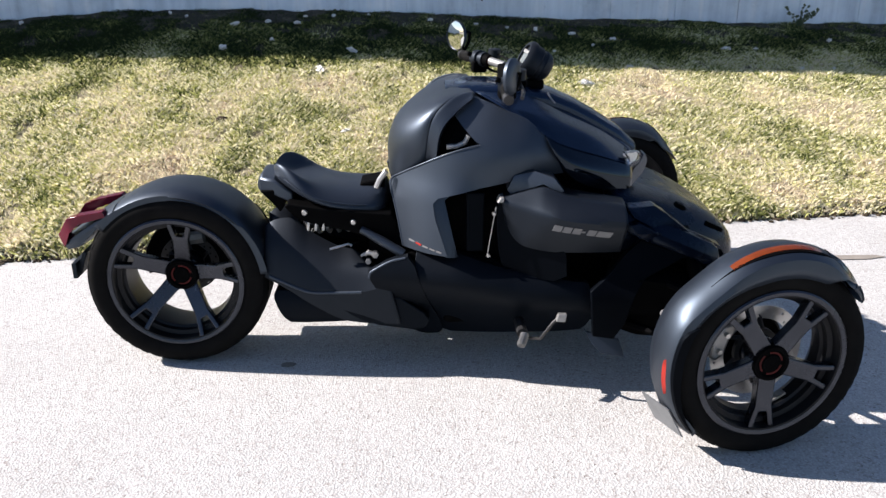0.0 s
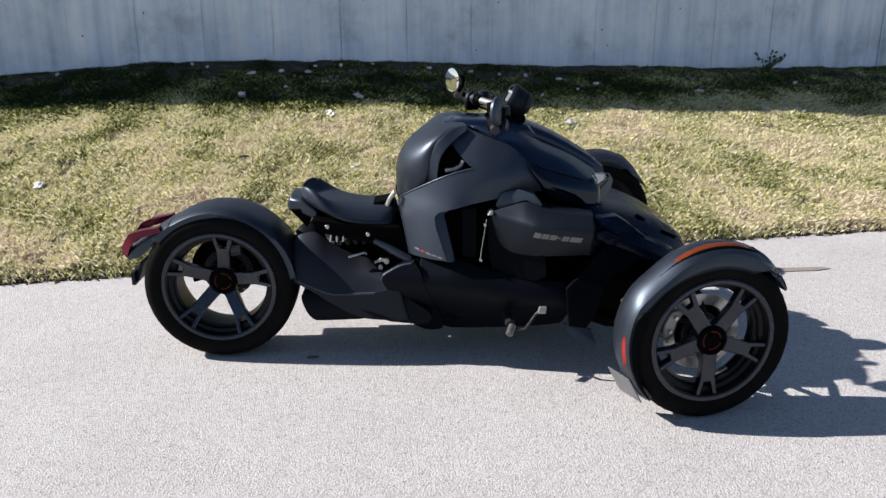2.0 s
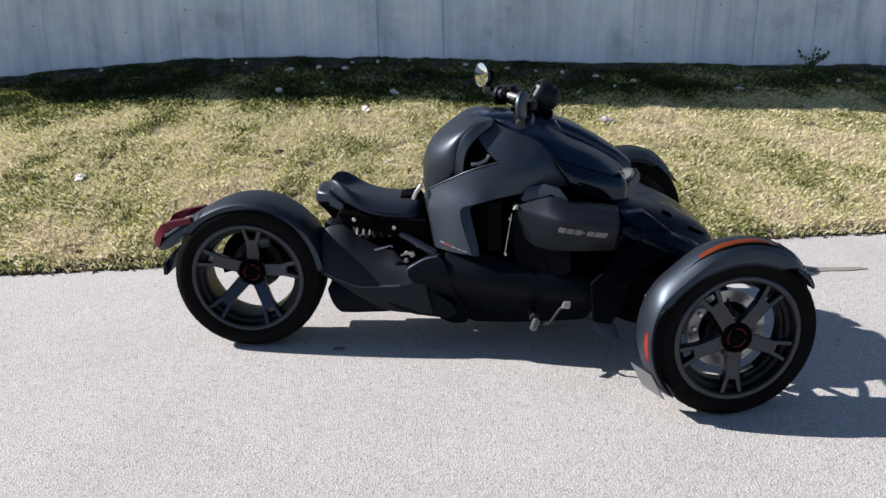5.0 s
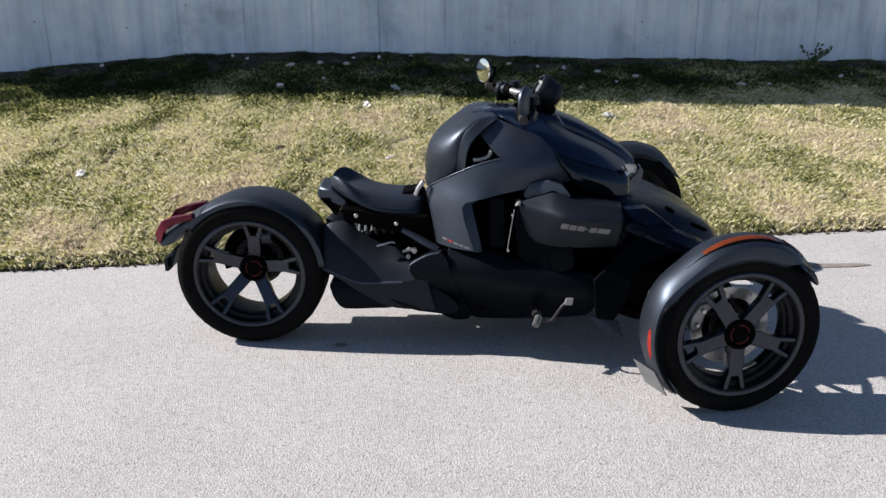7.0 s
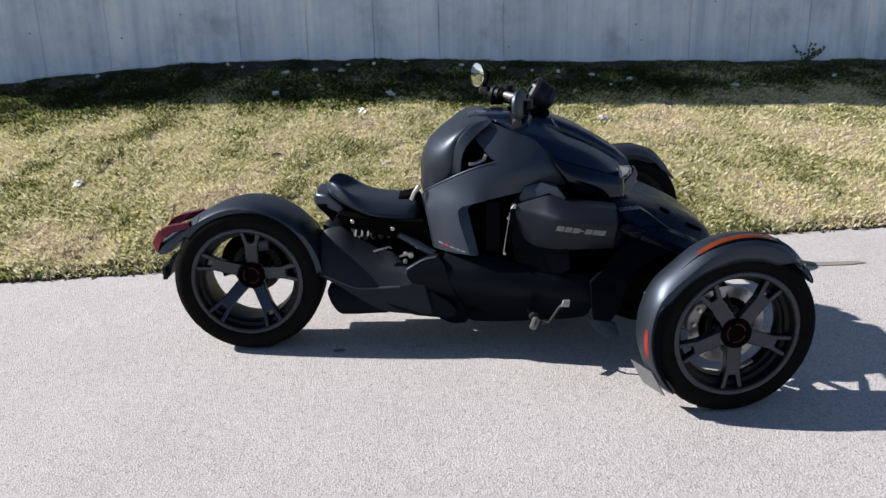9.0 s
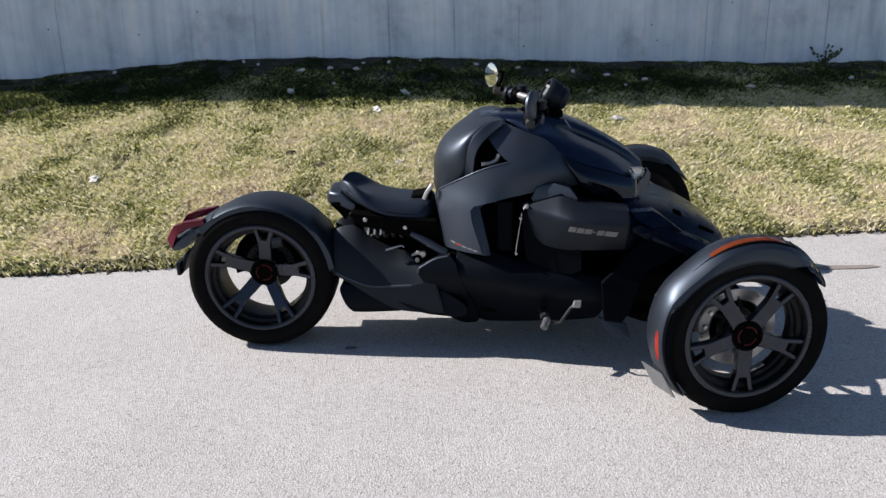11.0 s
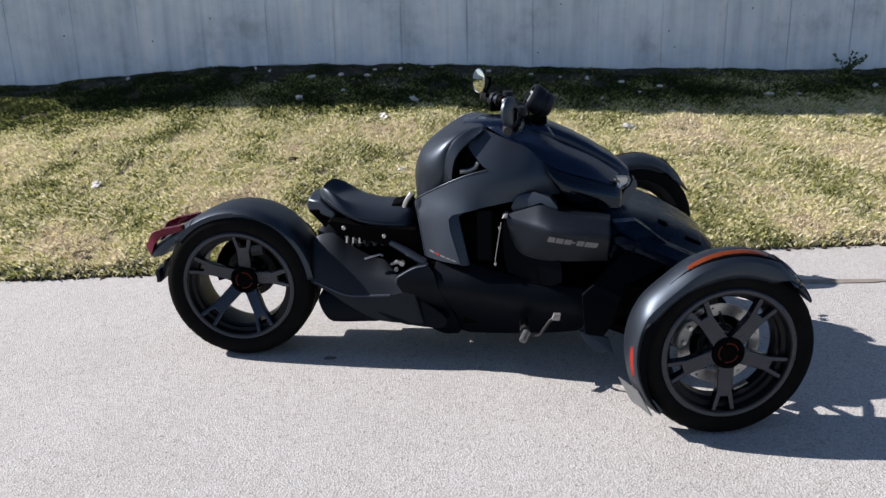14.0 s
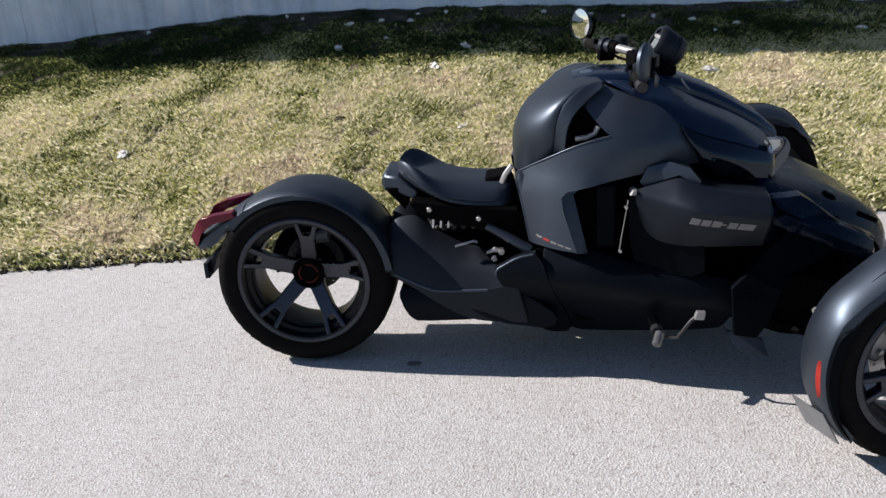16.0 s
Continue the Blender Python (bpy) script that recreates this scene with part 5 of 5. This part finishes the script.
def build_nose():
    """Low hood between the front wheels, with two raised flaps."""
    rings = []
    for x, zt, zb, w in ((1.36, 0.632, 0.4, 0.35), (1.42, 0.62, 0.38, 0.36), (1.5, 0.597, 0.36, 0.34), (1.56, 0.578, 0.33, 0.315), (1.62, 0.556, 0.3, 0.29), (1.69, 0.522, 0.28, 0.265), (1.75, 0.488, 0.26, 0.24), (1.81, 0.443, 0.25, 0.205), (1.838, 0.4, 0.26, 0.17)):
        ring = []
        for y, h in ((-0.9, 0.0), (-1.0, 0.3), (-1.0, 0.62), (-0.92, 0.84), (-0.72, 0.975), (-0.5, 1.0), (0, 0.97), (0.5, 1.0), (0.72, 0.975), (0.92, 0.84), (1.0, 0.62), (1.0, 0.3), (0.9, 0.0)):
            ring.append(Vector((x, y * w, zb + (zt - zb) * h)))
        rings.append(ring)
    hood = part("nose_hood", centred(loft(rings)), HOOD, bike, "satin black nose hood between the front wheels", 35, sub=1)
    for s in both_sides():
        # shoulder running from the airbox out to the wheel
        rows = []
        for x, y, z, w in ((1.36, 0.33, 0.6, 0.05), (1.45, 0.355, 0.575, 0.06), (1.55, 0.36, 0.535, 0.055), (1.64, 0.345, 0.49, 0.045), (1.71, 0.32, 0.455, 0.03)):
            rows.append([Vector((x, s * (y - w), z + 0.02)), Vector((x, s * y, z + 0.008)), Vector((x, s * (y + 0.5 * w), z - 0.03)), Vector((x, s * (y + 0.3 * w), z - 0.07)), Vector((x, s * (y - w), z - 0.09))])
        part("nose_shoulder", loft(rows), HOOD, bike, "stepped shoulder beside the nose hood", 30, sub=1)
        flap = sheet([(1.575, 0.566), (1.582, 0.578), (1.605, 0.568), (1.612, 0.556), (1.6, 0.552)], lambda x, z: 0.24, 0.03, s, 0.05, 0)
        part("vent_flap", flap, MATT, bike, "small raised vent on the hood", 0, bevel=0.003)
        # no opening is cut: a black strip paints in the slot's dark
        part("vent_slot", sheet([(1.67, 0.508), (1.675, 0.522), (1.73, 0.496), (1.725, 0.485)], lambda x, z: 0.25, 0.015, s, 0.05, 0), MATT, bike, "black strip painting in a slot near the tip of the hood", 0, bevel=0.002)
        part("nose_winglet", sheet([(1.4, 0.602), (1.481, 0.605), (1.515, 0.583), (1.604, 0.513), (1.709, 0.46), (1.622, 0.477), (1.506, 0.531), (1.419, 0.574)], lambda x, z: 0.38 - 0.3 * max(0, x - 1.45) - 0.5 * max(0, z - 0.55), 0.05, s, 0.04, 0), HOOD, bike, "sharp-edged step beside the nose hood", 25, bevel=0.003)
        part("nose_blade", sheet([(1.402, 0.559), (1.429, 0.566), (1.507, 0.525), (1.599, 0.471), (1.701, 0.437), (1.602, 0.438), (1.51, 0.48), (1.441, 0.513)], lambda x, z: 0.396 - 0.3 * max(0, x - 1.45) - 0.7 * max(0, 0.53 - z), 0.04, s, 0.04, 0), HOOD, bike, "lower blade of the nose shoulder", 25, bevel=0.003)
        part("arm_cover", sheet([(1.302, 0.346), (1.346, 0.383), (1.407, 0.452), (1.455, 0.495), (1.513, 0.477), (1.588, 0.453), (1.53, 0.42), (1.468, 0.387), (1.436, 0.335), (1.41, 0.24), (1.38, 0.19), (1.315, 0.2)], lambda x, z: 0.392 - 0.4 * max(0, z - 0.33) + 0.12 * max(0, x - 1.4), 0.02, s, 0.03, 0), SEMI, bike, "black cover ahead of the footwell", 35, bevel=0.006)
        # black sheet added to paint in the dark between body and wheel
        part("dark_gap_sheet", sheet([(1.36, 0.2), (1.38, 0.42), (1.5, 0.47), (1.66, 0.45), (1.72, 0.36), (1.68, 0.17), (1.5, 0.15)], lambda x, z: 0.3, 0.04, s, 0.08), MATT, bike, "added black sheet darkening the gap inside the front wheel", 30)
        # black block added for the same dark round the suspension arms
        part("dark_gap_block", loft([[Vector((x, s * y, z)) for x, z in ((1.42, zb), (1.4, zt - 0.05), (1.45, zt), (1.75, zt - 0.04), (1.8, zb + 0.05), (1.74, zb))] for y, zt, zb in ((0.2, 0.45, 0.22), (0.3, 0.42, 0.25), (0.38, 0.38, 0.27))]), MATT, bike, "added black block darkening the gap round the suspension arms", 0)


build_nose()


def build_bars():
    turn = pose(1.075, 0.01, 0.947, 2.5, 0, BAR_TURN)
    bar = part("handlebar", tube([(-0.085, -0.32, -0.012), (-0.066, -0.22, -0.004), (-0.02, -0.13, 0.0), (0.0, -0.05, 0.0), (0.0, 0.05, 0.0), (-0.02, 0.13, 0.0), (-0.066, 0.22, -0.004), (-0.085, 0.32, -0.012)], 0.0115, 12), DARK_METAL, bike, "black handlebar turned slightly")
    bar.matrix_basis = turn
    for s in (-1, 1):
        def at(x, y, z):
            return (x, s * y, z)
        part("grip", tube([at(-0.085, 0.32, -0.012), at(-0.078, 0.28, -0.009), at(-0.067, 0.225, -0.005)], [0.0165, 0.0185, 0.017], 12), RUBBER, bar, "black rubber grip")
        part("bar_weight", tube([at(-0.088, 0.345, -0.014), at(-0.085, 0.32, -0.012)], [0.015, 0.0175], 12), DARK_METAL, bar)
        part("switch_housing", tube([at(-0.069, 0.226, -0.004), at(-0.066, 0.222, -0.004), at(-0.06, 0.21, -0.003), at(-0.053, 0.196, -0.002), at(-0.052, 0.194, -0.002), at(-0.047, 0.184, -0.001), at(-0.046, 0.182, -0.001), at(-0.04, 0.17, 0.0)], [0.017, 0.026, 0.029, 0.028, 0.021, 0.021, 0.025, 0.024], 14), TEXTURED, bar, "black switch housing", 35)
        sw = box((-0.082, 0.176, -0.046), (-0.03, 0.214, -0.006))
        for v in sw.verts:
            v.co.y *= s
        part("switch_block", sw, MATT, bar, "black switch block under the bar", 0, bevel=0.007)
        part("switch_button", tube([at(-0.078, 0.208, 0.01), at(-0.094, 0.208, 0.016)], 0.008, 10), MATT, bar)
        part("clamp", tube([at(-0.038, 0.166, 0.0), at(-0.028, 0.148, 0.0)], [0.022, 0.02], 12), MATT, bar)
        part("fluid_reservoir", tube([at(-0.012, 0.165, 0.004), at(-0.012, 0.165, 0.034), at(-0.012, 0.165, 0.036)], [0.021, 0.021, 0.017], 16), TEXTURED, bar, "small black reservoir", 35)
        part("cable", tube([at(-0.05, 0.185, -0.02), at(-0.02, 0.15, -0.034), at(0.02, 0.1, -0.04), at(0.05, 0.04, -0.06)], 0.0045, 7), MATT, bar, "black control cable")
        part("brake_hose", tube([at(-0.005, 0.15, 0.02), at(0.02, 0.11, 0.012), at(0.04, 0.06, -0.03), at(0.05, 0.02, -0.07)], 0.0038, 7), RUBBER, bar, "thin black brake hose")
        part("red_band", tube([at(-0.033, 0.15, 0.0), at(-0.03, 0.146, 0.0)], 0.0135, 12), RED_PAINT, bar, "red band on the bar")
        part("bar_sleeve", tube([at(-0.028, 0.14, 0.0), at(0.0, 0.06, 0.0)], 0.0135, 12), CAST, bar, "bare metal sleeve")
        part("brake_lever", tube([at(-0.01, 0.17, -0.008), at(-0.02, 0.25, -0.012), at(-0.04, 0.31, -0.018)], 0.006, 8), DARK_METAL, bar)
        stalk = part("mirror_stalk", tube([at(-0.085, 0.335, -0.01), at(-0.062, 0.345, 0.03), at(-0.058, 0.345, 0.06), at(-0.08, 0.34, 0.068)], 0.0055, 8), MATT, bar, "thin bent mirror stalk")
        part("strut", tube([at(-0.085, 0.335, -0.01), at(-0.082, 0.34, 0.03), at(-0.072, 0.342, 0.064)], 0.0035, 6), MATT, stalk)
    # bar-end mirrors: round glass in a thin shell
    for s, where in ((1, MIRROR_FAR), (-1, MIRROR_NEAR)):
        sh = part("bar_mirror", lathe([(-0.002, 0.049), (-0.005, 0.05), (0.004, 0.052), (0.012, 0.044), (0.016, 0.02), (0.016, 0.0005)], 40), SATIN_LIT_GREY, bike, "round bar-end mirror")
        sh.matrix_basis = where
        part("mirror_glass", lathe([(-0.0065, 0.0005), (-0.0061, 0.012), (-0.0051, 0.024), (-0.0036, 0.036), (-0.0015, 0.0485), (0.001, 0.0485)], 40), MIRROR, sh, "round mirror glass", 20)
    # clamp and riser
    rise = bmesh.new()
    box((-0.03, -0.05, -0.07), (0.03, 0.05, 0.012), rise)
    r = part("riser", rise, MATT, bike, "black bar clamp", 0, bevel=0.008)
    r.matrix_basis = turn
    # instrument pod
    pod = part("instrument_pod", lathe([(-0.035, 0.0005), (-0.035, 0.042), (-0.03, 0.049), (-0.015, 0.052), (0.005, 0.052), (0.008, 0.048), (0.02, 0.048), (0.023, 0.051), (0.04, 0.046), (0.052, 0.032), (0.054, 0.0005)], 20), TEXTURED, bike, "black round instrument pod", 40)
    pod.matrix_basis = POD
    part("display", box((-0.03, -0.0385, -0.022), (0.03, -0.034, 0.02)), LCD, pod, "grey glossy display", 0, bevel=0.002)
    bez = bmesh.new()
    box((-0.03, -0.042, 0.012), (0.03, -0.038, 0.022), bez)
    part("trim", bez, CAST, pod, "pale trim bar", 0)
    bezel = lathe([(-0.043, 0.04), (-0.044, 0.048), (-0.034, 0.056), (-0.02, 0.056), (-0.02, 0.04)], 20, closed=True)
    part("bezel", bezel, TEXTURED, pod, "grey bezel")
    st = bmesh.new()
    box((0.0, -0.03, -0.075), (0.11, 0.03, -0.03), st)
    m = part("pod_mount", st, MATT, bike, "black mount below the pod", 0, bevel=0.01)
    m.matrix_basis = turn


build_bars()


# ---- small things on the lawn and pavement ----
def stone(x, y, size, seed, lab):
    rng = random.Random(seed)
    bm = bmesh.new()
    bmesh.ops.create_icosphere(bm, subdivisions=3, radius=1)
    sx, sy, sz = size
    for v in bm.verts:
        k = 0.85 * (1 + 0.9 * noise.noise(v.co * 1.5 + Vector((seed, 0, 0))) + 0.4 * noise.noise(v.co * 3.5 + Vector((0, seed, 0))))
        v.co = Vector((v.co.x * sx * k, v.co.y * sy * k, v.co.z * sz * k))
    ob = new("stone", finish("stone", bm, STONE, 30))
    ob.matrix_basis = pose(x, y, lawn_height(x, y) + sz * 0.5 + 0.018, rng.uniform(-12, 12), rng.uniform(-12, 12), rng.uniform(0, 360))
    tagged(ob, lab, "stone", "stones on the lawn")


for i, (x, y, s) in enumerate(((-1.471, 1.665, (0.06, 0.024, 0.01)), (1.858, 2.85, (0.052, 0.03, 0.02)), (-0.554, 3.13, (0.04, 0.024, 0.022)), (0.302, 3.225, (0.036, 0.024, 0.02)), (0.122, 2.86, (0.062, 0.03, 0.012)), (0.358, 1.985, (0.03, 0.022, 0.01)))):
    stone(x, y, s, i + 1, "pale limestone lump lying in the grass")
for i, (x, y) in enumerate(((-1.08, 3.83), (-0.95, 3.78), (-0.57, 3.64), (-0.35, 3.73), (-0.14, 3.75), (-0.1, 3.92), (0.11, 3.95), (0.37, 4.04), (-2.08, 3.6), (-0.26, 3.34), (1.19, 4.0), (2.22, 3.84), (3.05, 3.73), (3.28, 3.75), (0.84, 4.0), (4.0, 4.12), (1.43, 4.0), (1.65, 4.0), (1.92, 3.95), (1.73, 3.5), (2.04, 3.67), (4.36, 4.16), (3.47, 3.33), (3.72, 3.38), (2.22, 3.22))):
    r = random.Random(50 + i)
    stone(x, y, (r.uniform(0.014, 0.038), r.uniform(0.01, 0.018), r.uniform(0.007, 0.017)), i + 60, "small pale stone flake at the foot of the wall")


def clod(x, y, size, seed):
    bm = bmesh.new()
    bmesh.ops.create_icosphere(bm, subdivisions=2, radius=1)
    for v in bm.verts:
        v.co *= size * (1 + 0.6 * noise.noise(v.co * 1.6 + Vector((seed, 2, 0))) + 0.3 * noise.noise(v.co * 4 + Vector((0, seed, 1))))
        v.co.z *= 0.6
    ob = new("earth_clod", finish("earth_clod", bm, EARTH, 0))
    ob.matrix_basis = pose(x, y, lawn_height(x, y) + size * 0.3, 0, 0, 40 * seed)
    tagged(ob, "dark crumbling clod of earth lying in the grass", "clod", "earth clods")


for i, (x, y) in enumerate([(-0.351, 2.069), (0.48, 2.946), (0.504, 2.875), (-1.815, 2.102), (-1.737, 2.222)]):
    clod(x, y, (0.034, 0.022, 0.018, 0.03, 0.025)[i], i + 1)


def weed(x, y):
    """A scrawny dark weed in the foot of the wall."""
    rng = random.Random(8)
    z0 = lawn_height(x, y)
    root = empty("weed", "scrawny dark green weed growing against the concrete wall", "weed", (x, y, z0))
    for i in range(9):
        a = rng.uniform(-1.3, 1.3)
        l = rng.uniform(0.1, 0.24)
        tip = Vector((math.sin(a) * l, rng.uniform(-0.06, 0.01), 0.03 + math.cos(a) * l * 0.75))
        mid = tip * 0.5 + Vector((rng.uniform(-0.02, 0.02), -0.01, 0.02))
        stem = part("stem", tube([(0, 0, -0.02), mid, tip], [0.003, 0.0025, 0.0012], 5), LEAF, root)
        for j in range(9):
            c = Vector((0, 0, 0)).lerp(mid, j / 4) if j < 4 else mid.lerp(tip, (j - 4) / 4)
            d = Vector((rng.uniform(-1, 1), rng.uniform(-1, 0.2), rng.uniform(-0.3, 1))).normalized() * rng.uniform(0.018, 0.038)
            n = d.cross(Vector((0.3, 1, 0.2))).normalized() * 0.012
            bm = bmesh.new()
            bm.faces.new([bm.verts.new(p) for p in (c, c + d * 0.5 + n, c + d, c + d * 0.5 - n)])
            part("leaf", bm, LEAF, stem, smooth=0)


weed(3.93, 4.6)


def stain(name, x, y, sx, sy, seed, lab, mat=TAR):
    bm = bmesh.new()
    ring = []
    for k in range(40):
        a = math.tau * k / 40
        r = 1 + 0.35 * noise.noise((2 * math.cos(a), 2 * math.sin(a), seed))
        ring.append(bm.verts.new((sx * r * math.cos(a), sy * r * math.sin(a), 0)))
    bm.faces.new(ring)
    ob = new(name, finish(name, bm, mat, 0))
    ob.matrix_basis = pose(x, y, 0.004, 0, 0, 2)
    return tagged(ob, lab, name, kind="structure")


stain("stain", 2.6, 0.745, 0.24, 0.026, 1.0, "long brown stain on the concrete", BROWN_STAIN)
spot = stain("stain", 0.345, -0.196, 0.026, 0.017, 5.0, "small dark oil spot on the concrete")
